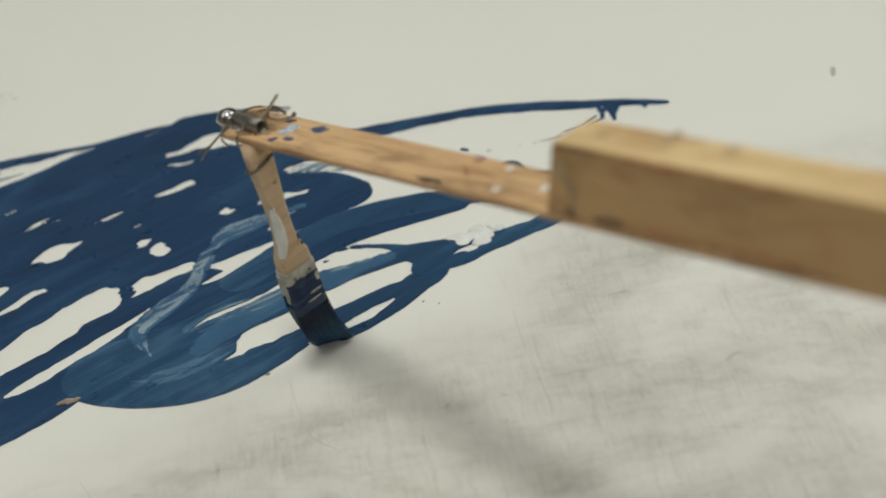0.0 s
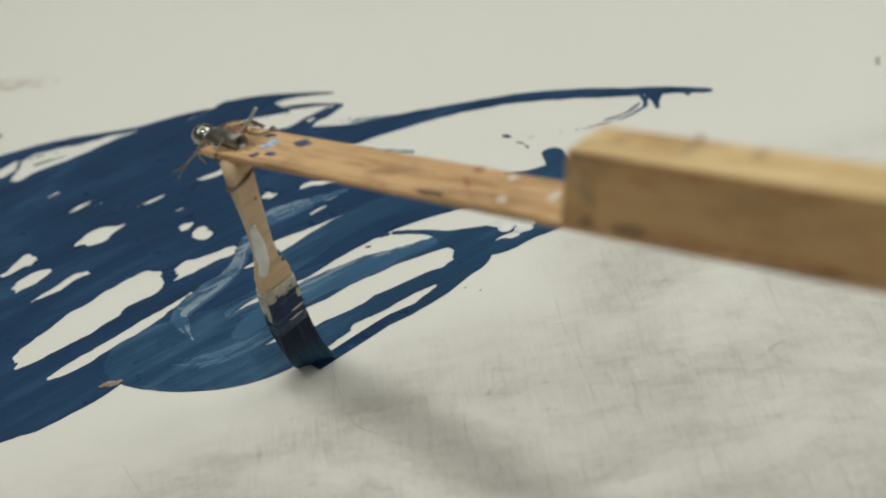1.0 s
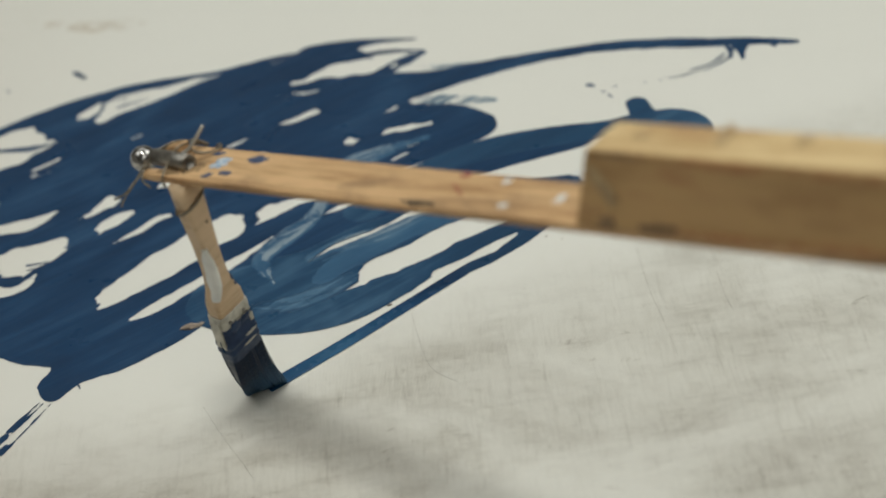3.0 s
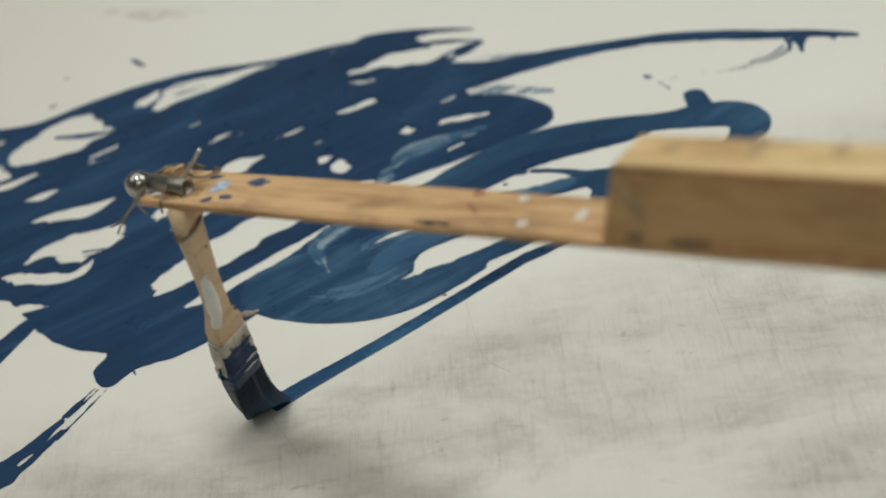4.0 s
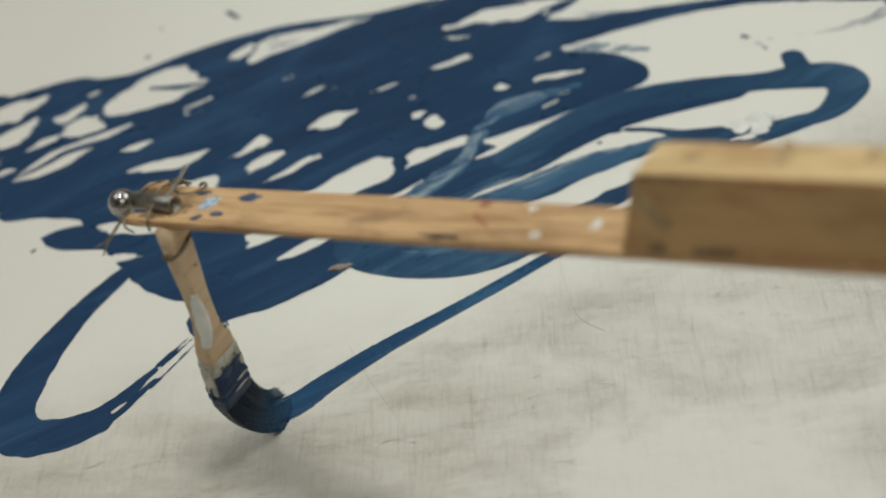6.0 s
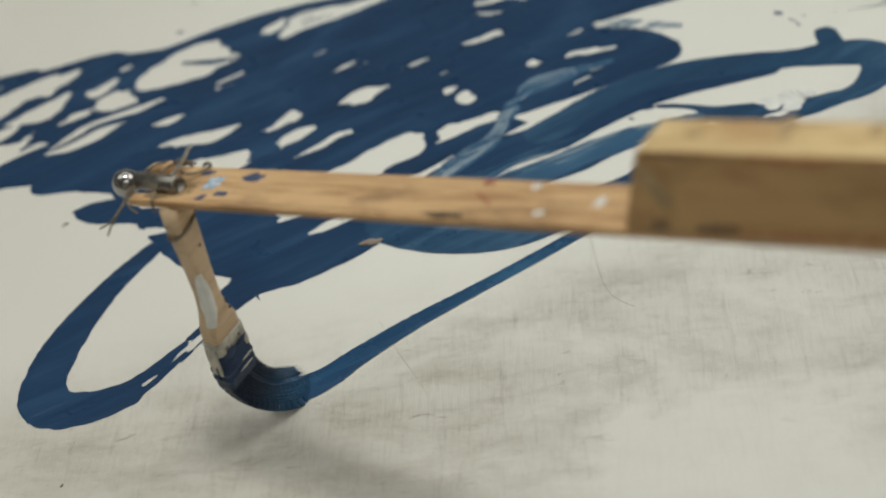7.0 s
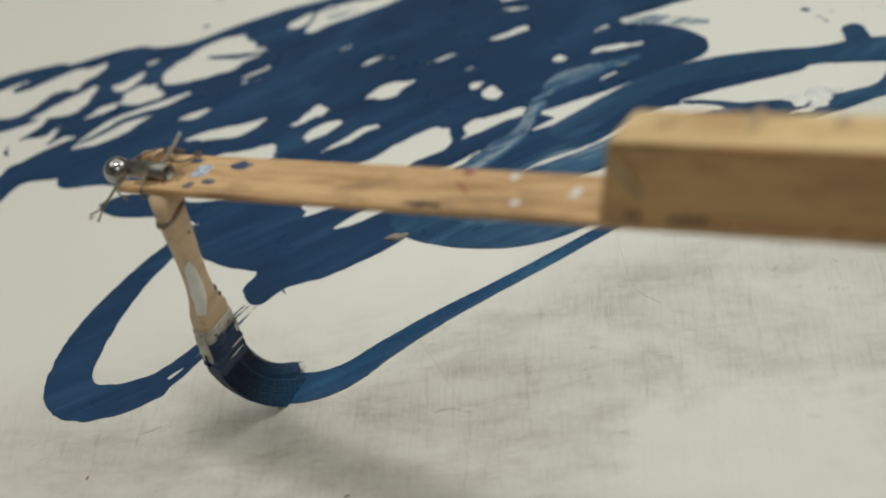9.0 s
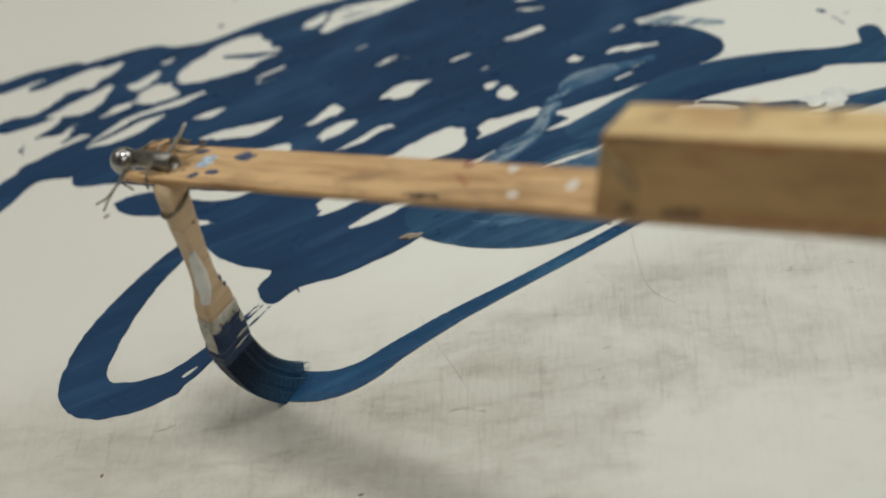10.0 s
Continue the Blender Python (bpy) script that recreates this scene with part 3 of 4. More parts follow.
bare.append([(-0.0789, 1.2679, 0.0079), (-0.0566, 1.2816, 0.0087), (-0.0336, 1.2971, 0.0096), (-0.0104, 1.3109, 0.0107), (0.0081, 1.3188, 0.0099), (0.0165, 1.3224, 0.004)])
bare.append([(0.0157, 1.3337, 0.0005), (0.0173, 1.3251, 0.0022), (0.018, 1.316, 0.0005)])
bare.append([(0.0201, 1.3159, 0.0004), (0.0264, 1.3299, 0.0005)])
bare.append([(-0.0785, 1.2191, 0.0009), (-0.0656, 1.2256, 0.0034), (-0.0481, 1.2352, 0.0041), (-0.0257, 1.2497, 0.0034), (0.0062, 1.2674, 0.0032), (0.0279, 1.2849, 0.0018), (0.0379, 1.2936, 0.0007)])
bare.append([(0.025, 1.3127, 0.0004), (0.0325, 1.3187, 0.002), (0.0377, 1.3272, 0.0054), (0.0545, 1.3323, 0.0046), (0.0759, 1.3395, 0.0038), (0.0802, 1.3437, 0.0011)])
bare.append([(0.0511, 1.3761, 0.0025), (0.0578, 1.3744, 0.0061), (0.0645, 1.3727, 0.002)])
bare.append([(0.0374, 1.3894, 0.0012), (0.0455, 1.3905, 0.0039), (0.0514, 1.3928, 0.0009)])
bare.append([(0.1105, 1.4093, 0.001), (0.1163, 1.4099, 0.0042), (0.1231, 1.4081, 0.0011)])
bare.append([(0.0502, 1.3985, 0.0008), (0.0539, 1.3984, 0.001)])
bare.append([(0.145, 1.4094, 0.0012), (0.156, 1.4124, 0.0035), (0.1701, 1.4115, 0.0031), (0.1832, 1.4106, 0.0024), (0.1858, 1.4095, 0.0008)])
bare.append([(0.0679, 1.4615, 0.0005), (0.0881, 1.4675, 0.0026), (0.1183, 1.4741, 0.0008)])
bare.append([(0.0077, 1.4387, 0.0007), (0.0275, 1.4455, 0.0022), (0.04, 1.4503, 0.0007)])
bare.append([(0.0694, 1.5131, 0.0012), (0.0887, 1.5095, 0.0017), (0.1131, 1.5067, 0.0028), (0.1336, 1.5101, 0.0032), (0.1525, 1.5176, 0.0005)])
bare.append([(0.0869, 1.531, 0.0023), (0.1019, 1.5306, 0.0034), (0.11, 1.5345, 0.005), (0.1331, 1.537, 0.0088), (0.1629, 1.5334, 0.0072), (0.1843, 1.539, 0.0014)])
bare.append([(0.061, 1.463, 0.0008), (0.0775, 1.4667, 0.0023), (0.0981, 1.4738, 0.0024), (0.121, 1.4731, 0.0005)])
bare.append([(0.1529, 1.3825, 0.0005), (0.1648, 1.3835, 0.0019), (0.1773, 1.3876, 0.0012)])
bare.append([(0.0763, 1.3054, 0.0004), (0.0927, 1.3108, 0.0023), (0.1177, 1.3258, 0.0032), (0.1415, 1.3326, 0.0025), (0.1604, 1.3361, 0.0024), (0.1733, 1.3438, 0.0031), (0.1887, 1.3516, 0.001)])
bare.append([(0.0588, 1.2442, 0.0005), (0.0737, 1.2565, 0.0015), (0.0874, 1.2607, 0.002), (0.1057, 1.2651, 0.0018), (0.1293, 1.2734, 0.0018), (0.1489, 1.2822, 0.003), (0.1684, 1.29, 0.0046), (0.1875, 1.2946, 0.006), (0.2055, 1.2939, 0.0054), (0.223, 1.2907, 0.0022), (0.2268, 1.2875, 0.0005)])
bare.append([(0.0879, 1.2023, 0.0014), (0.0949, 1.2101, 0.0039), (0.1008, 1.2145, 0.0058), (0.1191, 1.2212, 0.0076), (0.1469, 1.2301, 0.0075), (0.1713, 1.2422, 0.0067), (0.1999, 1.2511, 0.0064), (0.2235, 1.2562, 0.0061), (0.2323, 1.2523, 0.0021)])
bare.append([(0.0757, 1.1971, 0.0004), (0.0856, 1.201, 0.0015), (0.0948, 1.205, 0.0027)])
bare.append([(0.1467, 1.189, 0.0044), (0.1684, 1.2002, 0.0028), (0.1899, 1.2091, 0.0031), (0.2095, 1.218, 0.0019), (0.2177, 1.2245, 0.0003)])
bare.append([(0.2694, 1.263, 0.0004), (0.2801, 1.2654, 0.0019), (0.2916, 1.2656, 0.0022)])
bare.append([(-0.2019, 1.3072, 0.0032), (-0.1798, 1.3003, 0.0025), (-0.1556, 1.2948, 0.0007)])
bare.append([(-0.2014, 1.2644, 0.0035), (-0.1863, 1.2634, 0.0022), (-0.1806, 1.2608, 0.0004)])
dry = []
dry.append([(-0.1695, 1.5185, 0.0022), (-0.1475, 1.5113, 0.004), (-0.1229, 1.5118, 0.002)])
dry.append([(-0.1468, 1.4745, 0.0018), (-0.1349, 1.4784, 0.0016), (-0.1229, 1.4814, 0.0013)])
dry.append([(-0.1447, 1.4658, 0.0013), (-0.1282, 1.4667, 0.0011)])
dry.append([(-0.059, 1.493, 0.0011), (-0.05, 1.496, 0.0011)])
dry.append([(-0.0425, 1.459, 0.0008), (-0.029, 1.4613, 0.0016), (-0.0192, 1.4638, 0.001)])
dry.append([(0.1573, 1.4465, 0.0007), (0.168, 1.4518, 0.0019)])
dry.append([(0.0437, 1.4198, 0.001), (0.0475, 1.4217, 0.0013)])
dry.append([(-0.2288, 1.5274, 0.0011), (-0.219, 1.5314, 0.002)])
dry.append([(0.185, 1.4538, 0.0051), (0.2011, 1.4484, 0.0051), (0.2275, 1.435, 0.0034)])
dry.append([(0.1716, 1.5258, 0.0015), (0.2085, 1.5076, 0.003), (0.2465, 1.4972, 0.0024), (0.2848, 1.4884, 0.0015)])
dry.append([(0.0727, 1.5742, 0.0009), (0.094, 1.5801, 0.0014), (0.1046, 1.582, 0.0009)])
wisps = []
wisps.append([(-0.0693, 1.5693, 0.0011), (-0.0494, 1.5682, 0.0016), (-0.0318, 1.5687, 0.0005)])
wisps.append([(-0.0654, 1.5539, 0.0015), (-0.0452, 1.5575, 0.0015), (-0.0325, 1.5603, 0.0005)])
wisps.append([(0.1008, 1.5234, 0.0021), (0.1205, 1.5212, 0.0016), (0.1401, 1.5185, 0.0005)])
wisps.append([(-0.1695, 1.5195, 0.0029), (-0.1474, 1.5133, 0.004), (-0.1229, 1.5123, 0.002)])
wisps.append([(-0.0922, 1.3755, 0.0008), (-0.0821, 1.3774, 0.0008), (-0.0705, 1.3809, 0.0004)])
wisps.append([(-0.1514, 1.3261, 0.0016), (-0.1427, 1.3253, 0.0012), (-0.1361, 1.325, 0.0004)])
wisps.append([(-0.1516, 1.3195, 0.0008), (-0.145, 1.3193, 0.0008), (-0.1394, 1.3198, 0.0004)])
wisps.append([(-0.1192, 1.3401, 0.002), (-0.1086, 1.3476, 0.0035), (-0.0981, 1.3526, 0.0037)])
wisps.append([(-0.2041, 1.3194, 0.0033), (-0.1821, 1.3166, 0.0036), (-0.1579, 1.3114, 0.0024)])
wisps.append([(0.0607, 1.3433, 0.0008), (0.0661, 1.3433, 0.0016), (0.0701, 1.3455, 0.0003)])
loop_end = []
loop_end.append([(-0.1479, 1.1432, 0.0008), (-0.1594, 1.1298, 0.0012), (-0.1694, 1.1175, 0.002)])
loop_end.append([(-0.1452, 1.1416, 0.0004), (-0.1574, 1.1272, 0.0004), (-0.1695, 1.1123, 0.0004), (-0.1793, 1.101, 0.0004)])
loop_end.append([(-0.1401, 1.1388, 0.0006), (-0.1593, 1.1137, 0.001), (-0.1752, 1.0938, 0.0016)])
loop_end.append([(-0.2529, 1.062, 0.0193), (-0.2336, 1.0621, 0.0161), (-0.2184, 1.0664, 0.013), (-0.207, 1.0784, 0.0059), (-0.1935, 1.0894, 0.0052), (-0.1818, 1.1022, 0.0039), (-0.1719, 1.1137, 0.0021)])
loop_end.append([(-0.2163, 1.0579, 0.0044), (-0.1991, 1.0701, 0.0028), (-0.1818, 1.0898, 0.0025), (-0.1719, 1.1025, 0.0016)])
pale = []
pale.append([(0.146, 1.379, 0.0035), (0.126, 1.373, 0.0058), (0.105, 1.365, 0.006), (0.086, 1.339, 0.0049), (0.074, 1.309, 0.0056), (0.049, 1.287, 0.0086), (0.028, 1.268, 0.0067), (0.024, 1.252, 0.0058), (0.029, 1.225, 0.0008)])  # swirl
pale.append([(0.011, 1.2, 0.0037), (0.031, 1.195, 0.0083), (0.057, 1.198, 0.0083), (0.081, 1.21, 0.0078)])  # arc
pale.append([(0.178, 1.389, 0.0028), (0.136, 1.383, 0.0065), (0.113, 1.376, 0.0068), (0.098, 1.357, 0.0045), (0.087, 1.33, 0.0039)])  # swirl2
sheen = []
sheen.append([(0.061, 1.249, 0.0041), (0.092, 1.261, 0.0056), (0.124, 1.268, 0.0045), (0.168, 1.284, 0.0066), (0.204, 1.284, 0.0058), (0.226, 1.283, 0.0034)])  # sheen
sheen.append([(0.071, 1.252, 0.0024), (0.115, 1.26, 0.0082), (0.152, 1.274, 0.0066), (0.185, 1.283, 0.0032)])  # sheen2
glaze = []
glaze.append([(0.2248, 1.2795, 0.0053), (0.2011, 1.275, 0.0081), (0.1821, 1.2706, 0.0113), (0.1633, 1.2662, 0.0128), (0.1444, 1.2603, 0.0135), (0.1256, 1.2544, 0.0123), (0.1061, 1.2437, 0.0118), (0.0898, 1.2367, 0.0128), (0.0754, 1.2277, 0.0117), (0.0653, 1.2185, 0.0092)])
glaze.append([(0.2027, 1.2817, 0.0027), (0.1841, 1.2792, 0.0034), (0.1655, 1.2764, 0.0037), (0.1375, 1.2699, 0.0041), (0.1082, 1.2546, 0.0036), (0.0901, 1.2511, 0.0036), (0.0674, 1.2446, 0.0042)])
feather = []
feather.append([(0.1826, 1.4539, 0.0078), (0.201, 1.4479, 0.0082), (0.2275, 1.435, 0.0057), (0.2452, 1.4272, 0.0024)])
feather.append([(0.1943, 1.5122, 0.0041), (0.2363, 1.4966, 0.0051), (0.2797, 1.488, 0.0031)])
scuffs = []
scuffs.append([(0.654, 1.408, 0.0012), (0.65, 1.4, 0.0014), (0.647, 1.393, 0.0009)])  # mark
smears = []
smears.append([(-0.149, 1.771, 0.0067), (-0.106, 1.746, 0.0076), (-0.07, 1.721, 0.0105), (-0.025, 1.714, 0.0091)])  # brown

paint_film("paint_field", mass, bare, dry, PAINT, "thick dark blue paint in broad overlapping strokes on canvas")
paint_film("paint_stroke", pool, bare, [], BAND, "blue brush loops running into a rounded pool of paint", height=0.0003, lift=0.0005, cell=0.0016, ragged=0.0005)
paint_film("paint_stroke", hook, bare[-4:], [], BAND, "blue hooked brush stroke that turns back on itself", height=0.0003, lift=0.0005, cell=0.0016, ragged=0.0008)
paint_film("paint_stroke", tail, [], [], PAINT, "long thin blue brush stroke with a ragged end", lift=0.0003, cell=0.0018, streaky=0.002)
paint_film("paint_stroke", loop + loop_end, [], [], PAINT, "blue looped brush stroke fading into dry hairs", height=0.0004, lift=0.0002, cell=0.0012, ragged=0.0009)
for i, s in enumerate(wisps):
    tagged(paint_film("paint_wisp", [s], [], [], PAINT, "thin dry wisp of dark blue paint", height=0.0003, cell=0.0009, ragged=0.0012, streaky=0.003), group="wisps on the canvas")
for speck in specks:
    tagged(paint_film("paint_splash", [speck], [], [], PAINT, "small dark blue splash of paint", height=0.0006, cell=0.0007, ragged=0.0009), group="splashes on the canvas")

def strands(knots, n, seed):
    """Bristle marks: thin broken lines side by side along a stroke."""
    rnd = random.Random(seed)
    line = smooth_line(knots, 3)
    tang = np.gradient(line[:, :2], axis=0)
    tang /= np.linalg.norm(tang, axis=1)[:, None] + 1e-9
    outl = []
    for k in range(n):
        off = -1 + 2 * (k + rnd.random()) / n
        a = rnd.randrange(0, max(1, len(line) // 3))
        b2 = len(line) - rnd.randrange(0, max(1, len(line) // 3))
        if b2 - a < 3:
            a, b2 = 0, len(line)
        strand = []
        for i in range(a, b2):
            x, y, r = line[i]
            fade = math.sin(math.pi * (i - a + 0.6) / (b2 - a + 0.2))
            strand.append((x - tang[i, 1] * off * r, y + tang[i, 0] * off * r, max(0.0004, r * rnd.uniform(0.7, 1.3) * 1.5 / n * fade ** 0.6)))
        outl.append(strand)
    return outl


for i, s in enumerate(pale):
    paint_film("paint_streak", strands(s, 11, 60 + i), [], [], SHEEN if i == 1 else PALE, "pale blue streak smeared over the dark paint", height=0.0004, lift=0.0013, cell=0.0009, ragged=0.0007, streaky=0.0015)
    paint_film("paint_streak", [[(x, y, r * 1.25) for x, y, r in s]], [], [], BAND if i == 1 else GLAZE, "thin lighter blue streak in the wet paint", height=0.0003, lift=0.0010, cell=0.0010, ragged=0.0014, streaky=0.008)
paint_film("paint_streak", glaze[:1], bare, [], GLAZE, "broad lighter blue glaze dragged out by the brush", height=0.0003, lift=0.0009, cell=0.0010, ragged=0.0009, streaky=0.005)
paint_film("paint_streak", strands(glaze[1], 7, 95), bare, [], SHEEN, "pale hairlines along the edge of the glaze", height=0.0003, lift=0.0011, cell=0.0008, ragged=0.0006, streaky=0.004)
for i, s in enumerate(sheen):
    paint_film("paint_streak", [[(x, y, r * 1.35) for x, y, r in s]], bare, [], SHEEN, "thin lighter blue streak in the wet paint", height=0.0004, lift=0.0011, cell=0.0011, ragged=0.0009, streaky=0.006)
    paint_film("paint_streak", strands(s, 8, 80 + i), bare, [], PALE, "pale hairlines dragged through the wet paint", height=0.0003, lift=0.0013, cell=0.0008, ragged=0.0006, streaky=0.003)


for i, s in enumerate(feather):
    paint_film("paint_streak", strands(s, 15, 300 + i), [], [], PALE, "pale feathered edge where the brush ran dry", height=0.0002, lift=0.0003, cell=0.0009, ragged=0.0008, streaky=0.004)


def splat(x, y, size, seed):
    rnd = random.Random(seed)
    blobs = []
    for k in range(9):
        a, d = rnd.random() * 6.28, size * rnd.random()
        px, py = x + d * math.cos(a), y + d * math.sin(a) * 0.8
        blobs.append([(px, py, size * rnd.uniform(0.18, 0.42)), (px + size * rnd.uniform(-0.5, 0.5), py + size * rnd.uniform(-0.4, 0.4), size * rnd.uniform(0.1, 0.25))])
    return paint_film("paint_splat", blobs, [], [], WHITE_PAINT, "thick white splat of paint over the blue stroke", height=0.0025, lift=0.0006, cell=0.0009)


splat(0.298, 1.284, 0.019, 3)


def loose_thread(pts):
    bm = bmesh.new()
    tube(bm, smooth_line(pts, 6), 0.00011, 5)
    return tagged(mesh_object("thread", bm, SCUFF), "fine dark thread lying on the canvas", "thread", "threads on the canvas")


loose_thread([(0.1190, 1.1518, 0.0002), (0.1177, 1.1025, 0.0002), (0.1208, 1.0776, 0.0002), (0.1329, 1.0601, 0.0002)])
loose_thread([(0.2902, 1.1667, 0.0002), (0.2844, 1.1175, 0.0002), (0.2824, 1.0781, 0.0002), (0.2795, 1.0313, 0.0002)])
loose_thread([(-0.0374, 1.0967, 0.0002), (-0.0290, 1.0617, 0.0002), (-0.0191, 1.0276, 0.0002), (-0.0138, 1.0079, 0.0002)])
loose_thread([(0.3345, 1.1155, 0.0002), (0.3309, 1.0867, 0.0002), (0.3307, 1.0682, 0.0002)])
for i, s in enumerate(scuffs):
    tagged(paint_film("scuff_mark", strands([(x, y, r * 1.3) for x, y, r in s], 9, 200 + i), [], [], SCUFF, "grey rubbed scuff in the canvas threads", height=0.0001, lift=0.0001, cell=0.0009, ragged=0.0010, streaky=0.004), group="scuffs on the canvas", category="scuff")
for s in smears:
    tagged(paint_film("smear_mark", strands(s, 9, 210), [], [], SMEAR, "faint brown smear on the white canvas", height=0.0001, lift=0.0001, cell=0.0016, ragged=0.002, streaky=0.004), category="smear")


# ---- the painting arm ----
arm = tagged(new("painting_arm"), "wooden painting arm with a paintbrush wired to its end", "painting arm")
AXIS = Vector((0.8865, -0.4105, 0.2136)).normalized()
ACROSS = Vector((0.4183, 0.9083, 0.0097)).normalized()
UP = AXIS.cross(ACROSS).normalized()
ARM_AT = Matrix.Translation((0.0542, -0.0577, 0.2166)) @ Matrix((AXIS, ACROSS, UP)).transposed().to_4x4()


cam.data.dof.focus_object = arm  # the focus is held on the brush


def batten():
    """Flat pine strip, forked at its free end, worn edges."""
    bm = bmesh.new()
    w, th = 0.040, 0.0042
    outline = [(0.90, -w / 2), (0.90, w / 2), (-0.084, w / 2), (-0.094, w / 2 - 0.002), (-0.096, 0.013), (-0.090, 0.004), (-0.070, 0.002),
               (-0.068, -0.010), (-0.076, -0.011), (-0.083, -0.012), (-0.080, -w / 2 + 0.001), (-0.068, -w / 2)]
    vs = [bm.verts.new((x, y, 0)) for x, y in outline]
    face = bm.faces.new(vs)
    ext = bmesh.ops.extrude_face_region(bm, geom=[face])
    for v in ext["geom"]:
        if isinstance(v, bmesh.types.BMVert):
            v.co.z = -th
    bmesh.ops.recalc_face_normals(bm, faces=bm.faces[:])
    bmesh.ops.bevel(bm, geom=bm.edges[:], offset=0.0007, segments=2, affect="EDGES")
    part("batten", bm, PINE, arm, "pale pine batten with paint spots", ARM_AT, False)


def beam():
    """Sawn square timber that holds the batten, with worn corners."""
    bm = bmesh.new()
    box(bm, 0.275, 0.90, -0.0197, 0.0100, 0.0002, 0.0434, 0.0016, 3)
    for k in range(1, 14):
        x = 0.275 + 0.625 * k / 14
        bmesh.ops.bisect_plane(bm, geom=bm.verts[:] + bm.edges[:] + bm.faces[:], plane_co=(x, 0, 0), plane_no=(1, 0, 0))
    for v in bm.verts:
        if v.co.x < 0.29:
            v.co.x += 0.47 * v.co.z - 0.10 * (v.co.y + 0.02)  # slanting saw cut
        q = v.co * 23
        v.co += Vector((0, noise.noise(q), noise.noise(q + Vector((9, 3, 1))) * (1 if v.co.z > 0.004 else 0))) * 0.0009
    ob = part("beam", bm, BEAM, arm, "square pine beam with darker brown stained side", ARM_AT, False)
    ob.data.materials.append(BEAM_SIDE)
    # front and end faces get a darker, browner wood than the rest
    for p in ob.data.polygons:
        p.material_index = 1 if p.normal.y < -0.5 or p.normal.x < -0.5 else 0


batten()
beam()


def blot(name, x, y, z, a, b, turn, mat, seed, m, label=""):
    """A dried drop with an uneven rim, slightly raised."""
    rnd = random.Random(seed)
    bm = bmesh.new()
    n = 18
    rim, inner = [], []
    for k in range(n):
        t = 2 * math.pi * k / n
        r = 1 + rnd.uniform(-0.28, 0.28)
        px, py = a * r * math.cos(t), b * r * math.sin(t)
        qx, qy = px * math.cos(turn) - py * math.sin(turn), px * math.sin(turn) + py * math.cos(turn)
        rim.append(bm.verts.new((x + qx, y + qy, z)))
        inner.append(bm.verts.new((x + qx * 0.8, y + qy * 0.8, z + 0.0004)))
    for k in range(n):
        bm.faces.new((rim[k], rim[(k + 1) % n], inner[(k + 1) % n], inner[k]))
    bm.faces.new(inner)
    return part(name, bm, mat, arm, label, m)


blot("paint_spot", -0.0265, 0.0027, 0.0001, 0.0062, 0.0075, 0.3, SPOT_PALE, 1, ARM_AT, "pale blue and white dried paint spot")
blot("paint_spot", -0.001, 0.0107, 0.0001, 0.0075, 0.0045, 0.1, SPOT_BLUE, 2, ARM_AT, "dark blue dried paint spot")
blot("paint_spot", -0.0103, -0.0079, 0.0001, 0.0052, 0.0030, 0.2, SPOT_BLUE, 4, ARM_AT, "dark blue dried paint spot")
blot("paint_spot", -0.0222, -0.0130, 0.0001, 0.0035, 0.0030, 0.5, SPOT_BLUE, 5, ARM_AT, "dark blue dried paint spot")
blot("paint_spot", -0.0400, 0.0130, 0.0001, 0.0050, 0.0025, 0.2, SPOT_BLUE, 6, ARM_AT, "dark blue dried paint spot")
blot("paint_spot", 0.1675, 0.0165, 0.0001, 0.0035, 0.0035, 0.2, SPOT_RED, 7, ARM_AT, "red dried paint spot")
blot("paint_spot", 0.175, 0.001, 0.0001, 0.010, 0.0010, -0.6, SPOT_RED, 8, ARM_AT, "thin red paint smear")
blot("paint_spot", 0.200, 0.0140, 0.0001, 0.0030, 0.0030, 0.2, WHITE_PAINT, 9, ARM_AT, "white dried paint spot")
blot("paint_spot", 0.2463, 0.0030, 0.0001, 0.0030, 0.0045, 0.2, WHITE_PAINT, 10, ARM_AT, "white dried paint spot")
blot("paint_spot", 0.217, -0.0095, 0.0001, 0.0030, 0.0025, 0.2, WHITE_PAINT, 12, ARM_AT, "white dried paint spot")
# brown grime at the sleeve, with the shade beneath it painted in
blot("stain", -0.042, -0.005, 0.0001, 0.008, 0.008, 0.2, STAIN_AND_SHADE, 41, ARM_AT, "brown grime and painted shade beside the sleeve")
blot("stain", -0.060, -0.013, 0.0001, 0.012, 0.004, 0.0, STAIN_AND_SHADE, 42, ARM_AT, "dark grime and painted shade under the lashing")
blot("knot", 0.1600, -0.0160, 0.0001, 0.0125, 0.0026, 0.0, DARK, 11, ARM_AT, "dark knot in the pine")


FRONT = ARM_AT @ pose(0, -0.0203, 0, 90)
blot("stain", 0.297, 0.0045, 0.0001, 0.006, 0.0035, 0.3, STAIN_AND_SHADE, 31, FRONT, "dark stain on the sawn side")
blot("stain", 0.330, 0.0035, 0.0001, 0.013, 0.0028, 0.0, STAIN_AND_SHADE, 32, FRONT, "dark stain on the sawn side")
blot("stain", 0.315, 0.0415, 0.0001, 0.016, 0.0012, -0.02, STAIN_AND_SHADE, 33, FRONT, "dark worn edge")
blot("stain", 0.375, 0.0400, 0.0001, 0.030, 0.0022, -0.02, STAIN_RED, 34, FRONT, "reddish rubbed edge")
blot("stain", 0.360, 0.0025, 0.0001, 0.040, 0.0022, 0.0, STAIN_RED, 47, FRONT, "reddish rubbed lower edge")
